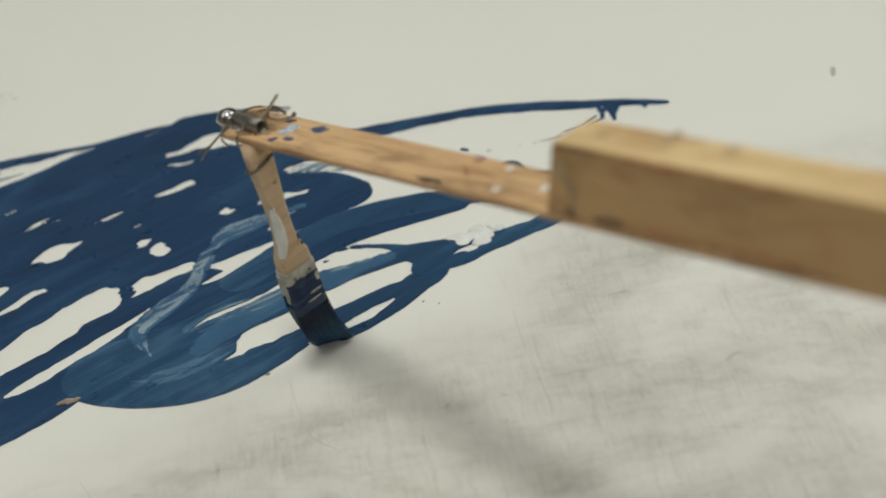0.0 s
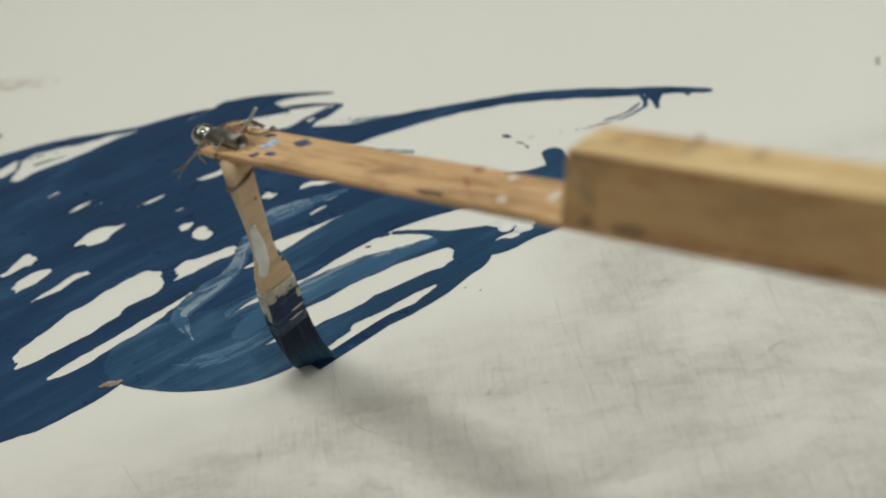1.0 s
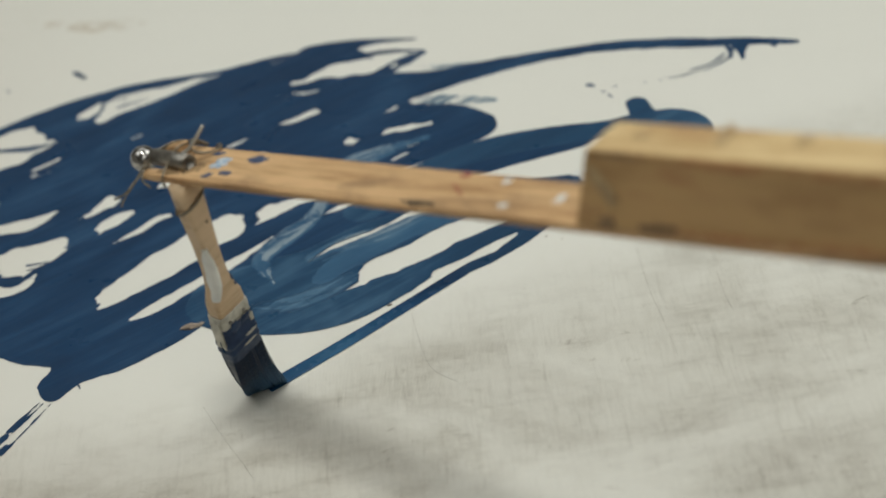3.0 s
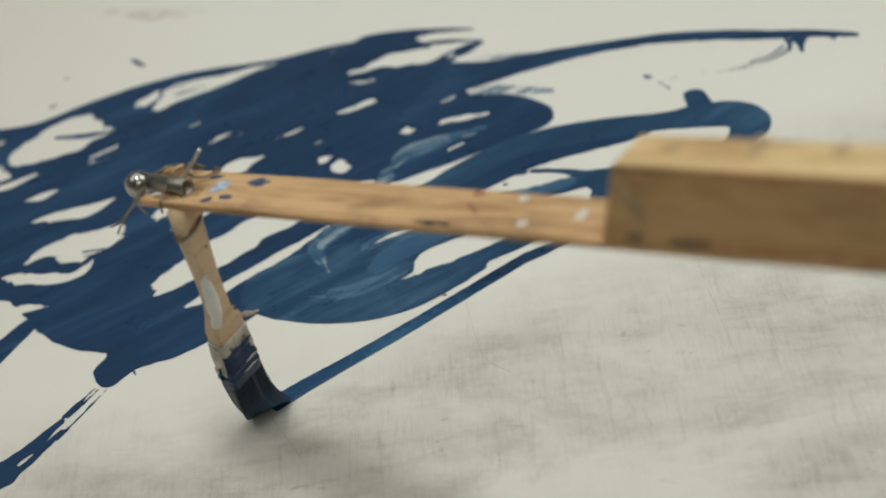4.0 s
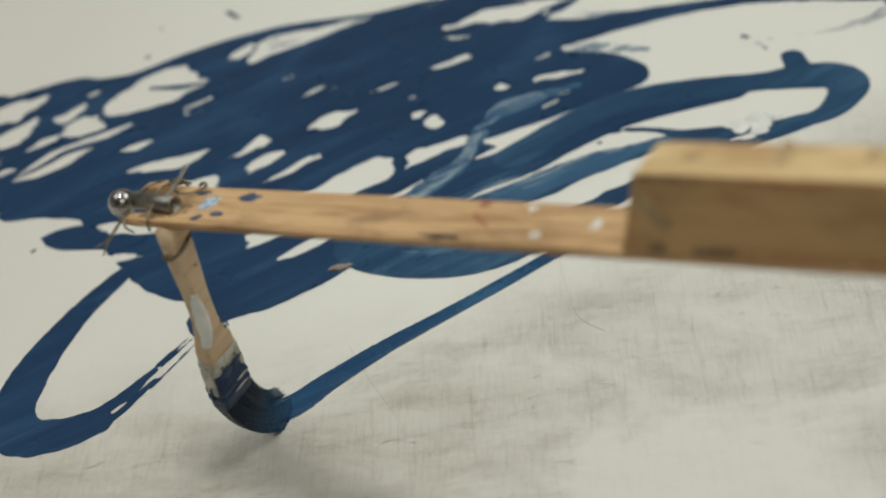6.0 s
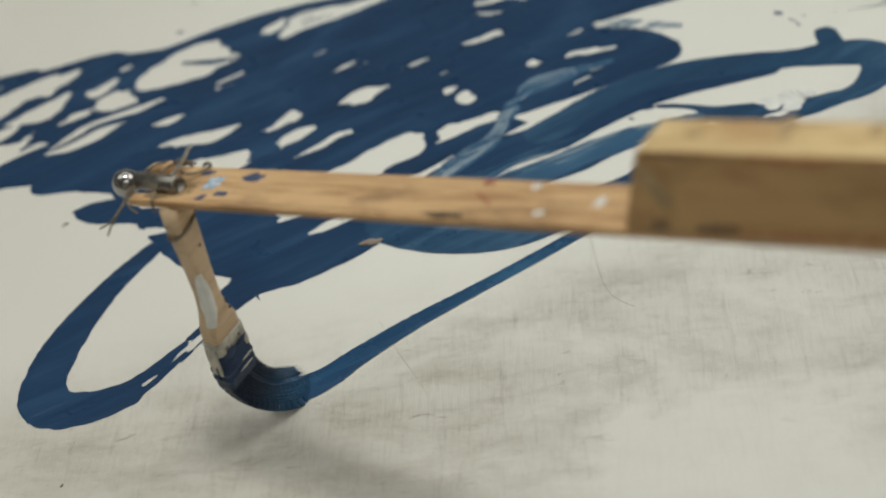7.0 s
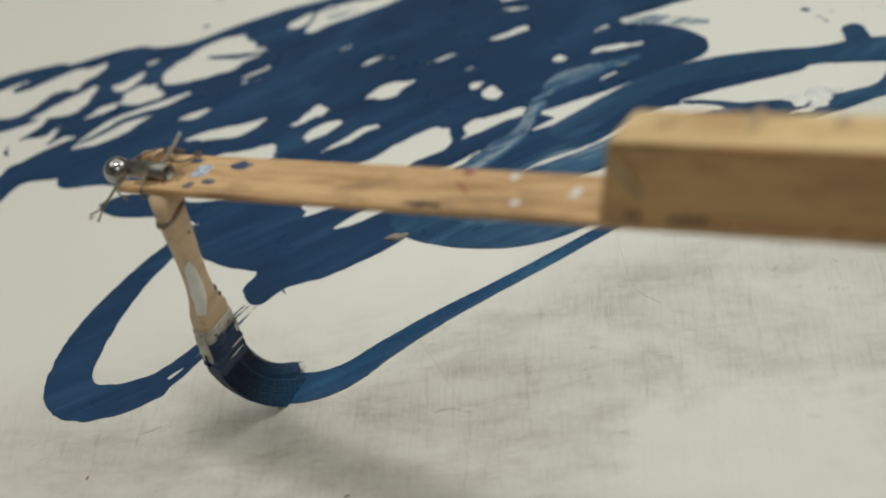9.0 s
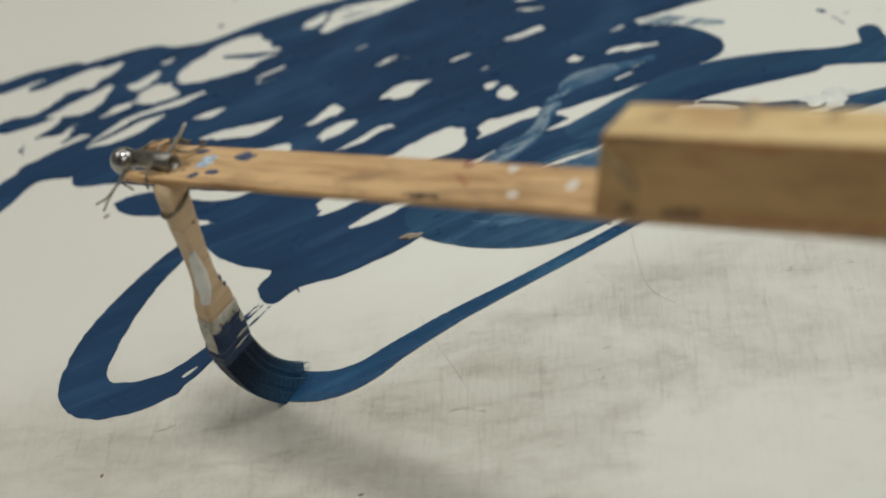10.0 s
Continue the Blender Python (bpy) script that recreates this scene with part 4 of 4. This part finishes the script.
blot("stain", 0.430, 0.0030, 0.0001, 0.040, 0.0024, 0.0, STAIN_RED, 48, FRONT, "reddish rubbed lower edge")
blot("stain", 0.440, 0.0400, 0.0001, 0.035, 0.0022, -0.02, STAIN_RED, 49, FRONT, "reddish rubbed edge")
blot("stain", 0.300, 0.0250, 0.0001, 0.005, 0.012, 0.5, STAIN_TOP, 50, FRONT, "grey smudge on the sawn side")
blot("stain", 0.362, 0.002, 0.0437, 0.004, 0.010, 0.4, STAIN_TOP, 36, ARM_AT, "faint smudge on the top face")
blot("stain", 0.318, -0.004, 0.0437, 0.005, 0.003, 0.1, STAIN_TOP, 37, ARM_AT, "faint smudge on the top face")
blot("stain", 0.405, 0.003, 0.0437, 0.004, 0.006, 0.2, STAIN_TOP, 38, ARM_AT, "faint smudge on the top face")


def head_fittings():
    bm = bmesh.new()
    bmesh.ops.create_uvsphere(bm, u_segments=32, v_segments=20, radius=0.0085)
    part("ball_knob", bm, CHROME, arm, "shiny chrome ball knob", ARM_AT @ pose(-0.0935, -0.0045, 0.0015))
    # hollow steel sleeve
    bm = bmesh.new()
    n = 24
    rings = []
    for x, r in ((-0.086, 0.0036), (-0.085, 0.0054), (-0.049, 0.0054), (-0.0485, 0.0048), (-0.0485, 0.0034), (-0.062, 0.0032)):
        rings.append([(x, r * math.cos(2 * math.pi * k / n), r * math.sin(2 * math.pi * k / n)) for k in range(n)])
    loft(bm, rings)
    part("sleeve", bm, STEEL, arm, "dull hollow steel sleeve", ARM_AT @ pose(0.005, -0.0105, 0.0040, 0, 0, -4))
    # chip of wood wedged beside the sleeve
    bm = bmesh.new()
    box(bm, -0.084, -0.066, 0.003, 0.013, -0.002, 0.0080, 0.0015)
    for v in bm.verts:
        v.co.z += 0.14 * (v.co.x + 0.07)
    part("wedge", bm, PINE, arm, "small wooden wedge", ARM_AT)


head_fittings()


def wires():
    m = ARM_AT
    lines = [
        ("wire_loop", [(-0.060, 0.021, -0.008), (-0.064, 0.021, 0.001), (-0.068, 0.010, 0.0085), (-0.0729, 0.0021, 0.0095), (-0.078, -0.008, 0.007), (-0.079, -0.0165, 0.001), (-0.077, -0.0215, -0.003), (-0.072, -0.021, -0.008)], 0.0007, WIRE, "thin steel wire lashing"),
        ("wire_end", [(-0.0729, 0.0021, 0.009), (-0.080, -0.012, 0.004), (-0.083, -0.022, -0.003), (-0.086, -0.031, -0.008), (-0.092, -0.036, -0.010)], 0.0006, WIRE, "loose wire end"),
        ("wire_end", [(-0.076, -0.006, 0.006), (-0.081, -0.021, -0.002), (-0.0855, -0.032, -0.010), (-0.0860, -0.037, -0.014)], 0.0006, WIRE, "loose wire end"),
        ("wire_end", [(-0.058, -0.002, 0.005), (-0.0525, 0.002, 0.008), (-0.046, 0.006, 0.0145), (-0.0403, 0.0094, 0.021)], 0.0011, WIRE_BRIGHT, "bright wire end bent upwards"),
        ("wire_loop", [(-0.058, 0.021, -0.006), (-0.050, 0.0215, 0.001), (-0.042, 0.018, 0.002), (-0.044, 0.008, 0.003), (-0.052, 0.004, 0.006), (-0.062, 0.014, 0.008), (-0.058, 0.021, 0.001)], 0.0008, WIRE, "thin steel wire lashing"),
        ("wire_loop", [(-0.056, -0.0215, -0.006), (-0.055, -0.0212, 0.001), (-0.058, -0.010, 0.0065), (-0.060, -0.004, 0.0085), (-0.062, 0.006, 0.0085), (-0.066, 0.020, 0.001)], 0.0007, WIRE, "thin steel wire lashing"),
    ]
    for name, pts, r, mat, label in lines:
        bm = bmesh.new()
        tube(bm, smooth_line(pts, 5), r)
        part(name, bm, mat, arm, label, m)


wires()

# the brush: its axis in the arm's space, from the head down to the ferrule
HANDLE_TOP = Vector((0.0095, -0.0545, 0.2035))
FERRULE_TOP = Vector((0.0103, -0.0362, 0.0955))
DOWN = (FERRULE_TOP - HANDLE_TOP).normalized()
WIDE = Vector((0.38, 0.925, 0.0))
WIDE = (WIDE - DOWN * WIDE.dot(DOWN)).normalized()
THICK = WIDE.cross(DOWN).normalized()
BRUSH_AT = Matrix.Translation(FERRULE_TOP) @ Matrix((WIDE, THICK, -DOWN)).transposed().to_4x4()
HANDLE = (FERRULE_TOP - HANDLE_TOP).length


def brush():
    bm = bmesh.new()
    rings = []
    for s, w, d in ((0.0, 0.0240, 0.0118), (0.006, 0.0245, 0.0122), (0.012, 0.0240, 0.0125), (0.017, 0.0205, 0.0126), (0.023, 0.0160, 0.0126), (0.031, 0.0132, 0.0126), (0.041, 0.0122, 0.0126),
                    (0.055, 0.0128, 0.0124), (0.070, 0.0146, 0.0122), (0.085, 0.0166, 0.0118), (0.098, 0.0178, 0.0112), (HANDLE, 0.0180, 0.0105)):
        rings.append([(x, y, s) for x, y in rounded_ring(w, d, min(w, d) * 0.22)])
    loft(bm, rings)
    handle = part("brush_handle", bm, BEECH, arm, "short beech brush handle with white paint smears", BRUSH_AT)
    # ferrule: pressed band with beads, bare strip at its top
    bm = bmesh.new()
    rings = []
    for z, g in ((0.003, 0.0), (0.0025, 0.0006), (-0.010, 0.0007)):
        rings.append([(x, y, z) for x, y in rounded_ring(0.0258 + g, 0.0132 + g, 0.003)])
    loft(bm, rings)
    part("ferrule_rim", bm, FERRULE_BARE, handle, "bare tin edge of the ferrule")
    bm = bmesh.new()
    rings = []
    for z, g in ((-0.0062, 0.0004), (-0.0072, 0.0010), (-0.020, 0.0010), (-0.021, 0.0022), (-0.023, 0.0022), (-0.024, 0.0010), (-0.026, 0.0010), (-0.027, 0.002), (-0.029, 0.002), (-0.030, 0.0008), (-0.036, 0.0006), (-0.0365, -0.0005)):
        rings.append([(x, y, z) for x, y in rounded_ring(0.0258 + g, 0.0132 + g, 0.003)])
    loft(bm, rings)
    part("ferrule", bm, FERRULE, handle, "tin ferrule coated with dark blue paint")
    # bare strip down the narrow side, with an uneven rim
    bm = bmesh.new()
    box(bm, -0.0142, -0.0128, -0.0046, 0.0040, -0.023, 0.0, 0.0005)
    bmesh.ops.subdivide_edges(bm, edges=bm.edges[:], cuts=2)
    for v in bm.verts:
        v.co.y += 0.0022 * noise.noise(v.co * 260)
        v.co.z += 0.0016 * noise.noise(v.co * 310)
    part("bare_strip", bm, FERRULE_BARE, handle, "bare tin on the narrow side")
    # rivets
    for x in (-0.0065, 0.0065):
        bm = bmesh.new()
        bmesh.ops.create_uvsphere(bm, u_segments=12, v_segments=8, radius=0.0014)
        part("rivet", bm, STEEL, handle, "", pose(x, 0.0068, -0.003))
        bm = bmesh.new()
        bmesh.ops.create_uvsphere(bm, u_segments=12, v_segments=8, radius=0.0014)
        part("rivet", bm, STEEL, handle, "", pose(x, -0.0068, -0.003))
    # wire ring round the handle
    bm = bmesh.new()
    pts = [(0.0108 * math.cos(a), 0.0072 * math.sin(a), 0.0935 + 0.004 * math.cos(a + 0.6)) for a in [2 * math.pi * k / 28 for k in range(29)]]
    tube(bm, pts, 0.0011)
    part("wire_ring", bm, WIRE, handle, "dark wire ring round the handle")
    return handle


handle = brush()


def smear(x, z, w, h, face, mat, seed, label):
    """Dried paint on a wide face of the handle or ferrule."""
    rnd = random.Random(seed)
    bm = bmesh.new()
    n = 16
    rim, inner = [], []
    for k in range(n):
        t = 2 * math.pi * k / n
        r = 1 + rnd.uniform(-0.22, 0.22)
        p = (x + w * r * math.cos(t), z + h * r * math.sin(t))
        rim.append(bm.verts.new((p[0], face, p[1])))
        inner.append(bm.verts.new((x + (p[0] - x) * 0.8, face + math.copysign(0.0004, face), z + (p[1] - z) * 0.8)))
    for k in range(n):
        bm.faces.new((rim[k], rim[(k + 1) % n], inner[(k + 1) % n], inner[k]))
    bm.faces.new(inner)
    part("paint_smear", bm, mat, handle, label)


for face in (-0.0064, 0.0064):
    smear(0.0062, 0.027, 0.0008, 0.003, face, SPOT_BLUE, 22, "dark blue dried paint smear")
    smear(0.0078, 0.020, 0.0012, 0.002, face, SPOT_BLUE, 28, "dark blue dried paint smear")
    smear(0.0022, 0.077, 0.0009, 0.0009, face, DARK, 23, "small dark nail dent")
    smear(-0.0040, -0.0085, 0.0045, 0.0040, face * 1.13, FERRULE, 26, "dark blue paint run")
    smear(0.0055, -0.0085, 0.0040, 0.0030, face * 1.13, FERRULE, 27, "dark blue paint run")
    smear(0.006, -0.0215, 0.0055, 0.0009, face * 1.22, FERRULE_BARE, 24, "bare scratched tin")
    smear(0.0035, -0.0275, 0.006, 0.0008, face * 1.22, FERRULE_BARE, 30, "bare scratched tin")
    smear(0.0105, -0.012, 0.0018, 0.004, face * 1.12, FERRULE_BARE, 25, "bare scratched tin")


def white_patch():
    """Dried white paint wrapped round one edge of the handle's waist."""
    bm = bmesh.new()
    rows = []
    for i in range(15):
        f = i / 14
        z = 0.017 + 0.043 * f
        w = float(np.interp(z, (0.017, 0.023, 0.031, 0.041, 0.055, 0.070), (0.0205, 0.0160, 0.0132, 0.0122, 0.0128, 0.0146))) / 2 + 0.0003
        d = 0.0066
        full = math.sin(math.pi * min(1.0, 0.12 + 0.9 * f)) ** 0.5
        front = (0.0052 + 0.0016 * noise.noise(Vector((0, 0, z * 170)))) * full
        side = (0.0085 + 0.0022 * noise.noise(Vector((3, 0, z * 150)))) * full
        row = [(-w + front, -d + 0.0002, z), (-w + front * 0.85, -d - 0.0002, z), (-w + 0.0026, -d - 0.0002, z), (-w + 0.0008, -d + 0.0006, z),
               (-w - 0.0002, -d + 0.0026, z), (-w - 0.0002, -d + side * 0.85, z), (-w + 0.0002, -d + side, z)]
        rows.append([bm.verts.new(p) for p in row])
    for p, q in zip(rows, rows[1:]):
        for j in range(6):
            bm.faces.new((p[j], p[j + 1], q[j + 1], q[j]))
    part("paint_smear", bm, WHITE_PAINT, handle, "white dried paint smear")


white_patch()


# ---- bristles in rigid tufts that follow the bend ----
TUFTS, LOCKS = 16, 5
ROOT = BRUSH_AT @ Vector((0, 0, -0.033))
LENGTH = 0.066


def tuft(k, lock):
    """A short length of one lock of the bristle pack, with single hairs over its skin."""
    bm = bmesh.new()
    size = LENGTH / TUFTS * 1.35
    # widths follow the length of the whole lock, so that neighbouring pieces run on
    at = lambda q: (k + 0.5 + 1.35 * (q - 0.5)) / TUFTS
    wide = lambda q: 0.0066 + 0.0014 * at(q)
    deep = lambda q: 0.0124 - 0.0104 * min(at(q), 0.985)
    core = []
    for q in (0.0, 0.25, 0.5, 0.75, 1.0):
        core.append([(x, y, size * (0.5 - q)) for x, y in rounded_ring(wide(q) * 0.9, deep(q) * 0.84, min(wide(q), deep(q)) * 0.3)])
    loft(bm, core, False)
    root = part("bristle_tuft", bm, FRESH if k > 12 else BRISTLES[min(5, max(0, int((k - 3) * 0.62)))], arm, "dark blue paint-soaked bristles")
    # every length of a lock carries the same hairs, so that they run on from one to the next
    bm = bmesh.new()
    rnd = random.Random(77 + lock)
    for j in range(64):
        x, y = rnd.uniform(-0.56, 0.56), rnd.choice((-1, 1)) * rnd.uniform(0.40, 0.47)
        stray = rnd.uniform(-0.35, 1.5)
        tip = -0.5 - (stray if k == TUFTS - 1 else 0.0)
        r = rnd.uniform(0.00010, 0.00034) * (1.0 - 0.35 * k / TUFTS)
        thin = r * 0.3 if k == TUFTS - 1 else r
        ring = lambda cx, cy, z, rr: [(cx + rr, cy, z), (cx, cy + rr, z), (cx - rr, cy, z), (cx, cy - rr, z)]
        loft(bm, [ring(x * wide(0.0), y * deep(0.0), size * 0.5, r), ring(x * wide(1.0), y * deep(1.0), size * tip, thin)], False)
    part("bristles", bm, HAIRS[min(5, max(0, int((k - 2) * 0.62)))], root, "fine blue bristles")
    return root


tufts = [(k, lock, tuft(k, lock)) for k in range(TUFTS) for lock in range(LOCKS)]

# seconds, place of the brush's contact, height, turn of the arm (degrees)
ARM_PATH = [
    (0.0, 0.1553, 1.1906, -0.0075, -42.40),
    (0.5, 0.1293, 1.1764, -0.0054, -40.00),
    (1.0, 0.1039, 1.1627, -0.0029, -37.63),
    (1.5, 0.0778, 1.1466, -0.0011, -34.80),
    (2.0, 0.0511, 1.1292, 0.0002, -32.15),
    (2.5, 0.0245, 1.1120, 0.0014, -30.02),
    (4.0, -0.0394, 1.0649, 0.0040, -23.66),
    (4.5, -0.0621, 1.0497, 0.0041, -22.02),
    (5.0, -0.0815, 1.0365, 0.0032, -20.26),
    (5.5, -0.0989, 1.0261, 0.0019, -18.82),
    (6.0, -0.1118, 1.0213, 0.0007, -18.14),
    (7.5, -0.1348, 1.0218, -0.0011, -17.10),
    (8.0, -0.1407, 1.0247, -0.0005, -17.27),
    (8.5, -0.1456, 1.0281, 0.0000, -17.53),
    (9.0, -0.1501, 1.0325, 0.0005, -17.79),
    (9.5, -0.1542, 1.0372, 0.0009, -18.18),
    (10.0, -0.1559, 1.0424, 0.0010, -18.40),
]
# where the bristle ends leave the paint: seconds, x, y
WET_END = [(0, 0.1614, 1.1860), (1, 0.1108, 1.1583), (2.5, 0.0300, 1.1117), (4.5, -0.0465, 1.0675), (5.5, -0.0781, 1.0473), (7.5, -0.1094, 1.0453), (9, -0.1277, 1.0444), (10, -0.1395, 1.0463)]
# width of the wet line along it: x, half width
WET_WIDTH = [(-0.16, 0.0158), (-0.134, 0.0158), (-0.114, 0.0155), (-0.095, 0.0132), (-0.075, 0.0105), (-0.056, 0.0092), (-0.015, 0.0074), (0.026, 0.0060), (0.069, 0.0058), (0.125, 0.0055), (0.17, 0.0056)]


def arm_pose(t):
    rows = np.array(ARM_PATH)
    x, y, z, turn = (np.interp(t, rows[:, 0], rows[:, k]) for k in range(1, 5))
    return pose(x, y, z, 0, 0, turn)


WET_COURSE = smooth_line([(-0.155, 1.064), (-0.134, 1.0475), (-0.114, 1.0385), (-0.095, 1.0385), (-0.075, 1.047), (-0.056, 1.0615), (-0.015, 1.088), (0.026, 1.110), (0.069, 1.133), (0.125, 1.165), (0.175, 1.194)], 8)


def wet_end(t):
    rows = np.array(WET_END)
    x = float(np.interp(t, rows[:, 0], rows[:, 1]))
    return Vector((x, float(np.interp(x, WET_COURSE[:, 0], WET_COURSE[:, 1])), 0.0))


# the middle of the bristle ends: seconds, x, y
TIPS = [(0, 0.1620, 1.1880), (1, 0.1110, 1.1612), (2.5, 0.0305, 1.1149), (4.5, -0.0490, 1.0675), (5.5, -0.0775, 1.0480), (7.5, -0.0945, 1.0462), (9, -0.1105, 1.0440), (10, -0.1200, 1.0443)]


def bristle_rows():
    """Poses of each tuft in the arm's space, along a bent line from the ferrule to the tip."""
    rows = [[] for _ in tufts]
    tips, ww = np.array(TIPS), np.array(WET_WIDTH)
    for t, *_ in ARM_PATH:
        inv = arm_pose(t).inverted()
        tip = Vector((np.interp(t, tips[:, 0], tips[:, 1]), np.interp(t, tips[:, 0], tips[:, 2]), 0.0002))
        end = inv @ tip
        knee = ROOT + DOWN * ((ROOT.z - end.z - 0.004) / -DOWN.z)
        flat = min(1.0, max(0.0, (knee - end).length / 0.045))
        knee = knee.lerp((ROOT + end) / 2, 0.50 + 0.25 * (1 - flat))
        line = lambda s: ROOT * (1 - s) ** 2 + knee * 2 * s * (1 - s) + end * s * s
        # where the pack lies flat it turns square to the line that it draws
        half = float(np.interp(wet_end(t).x, ww[:, 0], ww[:, 1]))
        square = min(1.0, max(0.0, (half - 0.008) / 0.006))
        way = wet_end(min(t + 0.3, 10.0)) - wet_end(max(t - 0.6, 0.0))
        cross = inv.to_3x3() @ Vector((-way.y, way.x, 0)).normalized()
        if cross.dot(WIDE) < 0:
            cross = -cross
        spread = 0.0245 + (float(np.interp(t, (0, 2.5, 4.5, 10), (0.0215, 0.0225, 0.0255, 0.0255))) - 0.0245)
        for i, (k, lock, _) in enumerate(tufts):
            s = (k + 0.5) / TUFTS
            q = (lock - (LOCKS - 1) / 2) / LOCKS
            broad = lambda u: 0.0245 + (spread - 0.0245) * u ** 1.4

            def side(u):
                back = (line(u - 0.04) - line(u + 0.04)).normalized()
                wide = WIDE.lerp(Vector((0.80, 0.60, 0.0)), (1 - square) * u ** 1.2).lerp(cross, square * u ** 1.3)
                return (wide - back * wide.dot(back)).normalized()

            reach = (1.0, 0.94, 1.03, 0.96, 1.01)[lock]  # the locks end unevenly
            place = lambda u: line(u * reach) + side(u) * (q * broad(u))
            back = (place(s - 0.03) - place(s + 0.03)).normalized()
            wide = side(s)
            wide = (wide - back * wide.dot(back)).normalized()
            m = Matrix.Translation(place(s)) @ Matrix((wide, back.cross(wide), back)).transposed().to_4x4()
            rows[i].append((t, m))
    return rows


# ---- the wet line that the brush lays down ----
DABS = 50
trail = tagged(new("wet_paint_line"), "fresh wet blue paint line drawn by the brush", "paint stroke")


def dab(k, end, ahead, half):
    """One short piece of the wet line, lying along it."""
    d = ahead - end
    size = d.length * 0.5 + 0.004
    bm = bmesh.new()
    cols = 9
    rows = []
    for i in range(4):
        x = -size + 2 * size * i / 3
        row = []
        for j in range(cols + 1):
            q = -1 + 2 * j / cols
            ridge = 0.00012 * math.sin(j * 2.4 + 0.3 * k)
            z = 0.0001 + 0.0005 * max(0.0, 1 - q ** 6) + (ridge if abs(q) < 0.95 else 0)
            row.append(bm.verts.new((x, q * half * (1 + 0.012 * math.sin(k * 1.7)), z)))
        rows.append(row)
    for a, b in zip(rows, rows[1:]):
        for j in range(cols):
            bm.faces.new((a[j], b[j], b[j + 1], a[j + 1]))
    ob = part("paint_dab", bm, FRESH, trail)
    mid = (end + ahead) / 2
    return ob, Matrix.Translation((mid.x, mid.y, 0.0002 + 0.000004 * k)) @ pose(0, 0, 0, 0, 0, math.degrees(math.atan2(d.y, d.x)))


dabs = []
for k in range(DABS):
    ta, tb = 10.0 * k / DABS, 10.0 * (k + 1) / DABS
    a, b = wet_end(ta), wet_end(tb)
    ww = np.array(WET_WIDTH)
    half = float(np.interp((a.x + b.x) / 2, ww[:, 0], ww[:, 1]))
    dabs.append((tb, *dab(k, a, b, half)))


# ---- crumbs ----
def crumb(x, y, size, turn, seed, mat=CRUMB, label="dry paint crumb stuck at the edge of the paint"):
    bm = bmesh.new()
    bmesh.ops.create_icosphere(bm, subdivisions=2, radius=1.0)
    for v in bm.verts:
        v.co *= 1 + 0.5 * noise.noise(v.co * 2 + Vector((seed, 0, 0)))
        v.co = Vector((v.co.x * size, v.co.y * size * 0.35, max(v.co.z, -0.5) * size * 0.3))
    ob = tagged(mesh_object("crumb", bm, mat), label, "crumb", "crumbs on the canvas")
    ob.matrix_world = pose(x, y, size * 0.12, 0, 0, turn)
    return ob


crumb(-0.037, 1.194, 0.007, 15, 1)
crumb(-0.264, 1.295, 0.003, 40, 2)
crumb(-0.253, 0.985, 0.002, 70, 3)
crumb(-0.089, 0.923, 0.002, 10, 4)
crumb(-0.032, 1.193, 0.006, 20, 5)
crumb(0.106, 1.166, 0.002, 0, 6)
crumb(0.233, 1.209, 0.0012, 30, 7)
crumb(0.243, 1.201, 0.0012, 50, 8)


def motions():
    walk(arm, [(t, arm_pose(t)) for t, *_ in ARM_PATH])
    for (_, _, ob), rows in zip(tufts, bristle_rows()):
        walk(ob, rows)
    for done, ob, place in dabs:
        # while in the brush the dab stands upright between the bristles
        def held(t):
            m = arm_pose(t) @ BRUSH_AT @ pose(0, 0, -0.022)
            r = m.to_3x3()
            return m.translation, Matrix((r.col[2], r.col[0], r.col[1])).transposed()

        at, turn = held(done)
        flips = [Matrix.Identity(3), Matrix.Rotation(math.pi, 3, "X"), Matrix.Rotation(math.pi, 3, "Y"), Matrix.Rotation(math.pi, 3, "Z")]
        goal = place.to_quaternion()
        flip = min(flips, key=lambda q: (turn @ q).to_quaternion().rotation_difference(goal).angle)
        rows, t = [], 0.0
        stop = max(0.0, done - 0.067)
        times = [0.5 * k for k in range(21) if 0.5 * k < stop - 0.1] + [stop]
        for t in times:
            at, turn = held(t)
            rows.append((t, Matrix.Translation(at) @ (turn @ flip).to_4x4()))
        mid = arm_pose(done) @ (ROOT + DOWN * 0.018)
        between = (turn @ flip).to_quaternion().slerp(goal, 0.5)
        rows.append((done - 0.033, Matrix.Translation(mid) @ between.to_matrix().to_4x4()))
        rows.append((done, place))
        if done < 9.99:
            rows.append((10.0, place))
        walk(ob, rows)


motions()
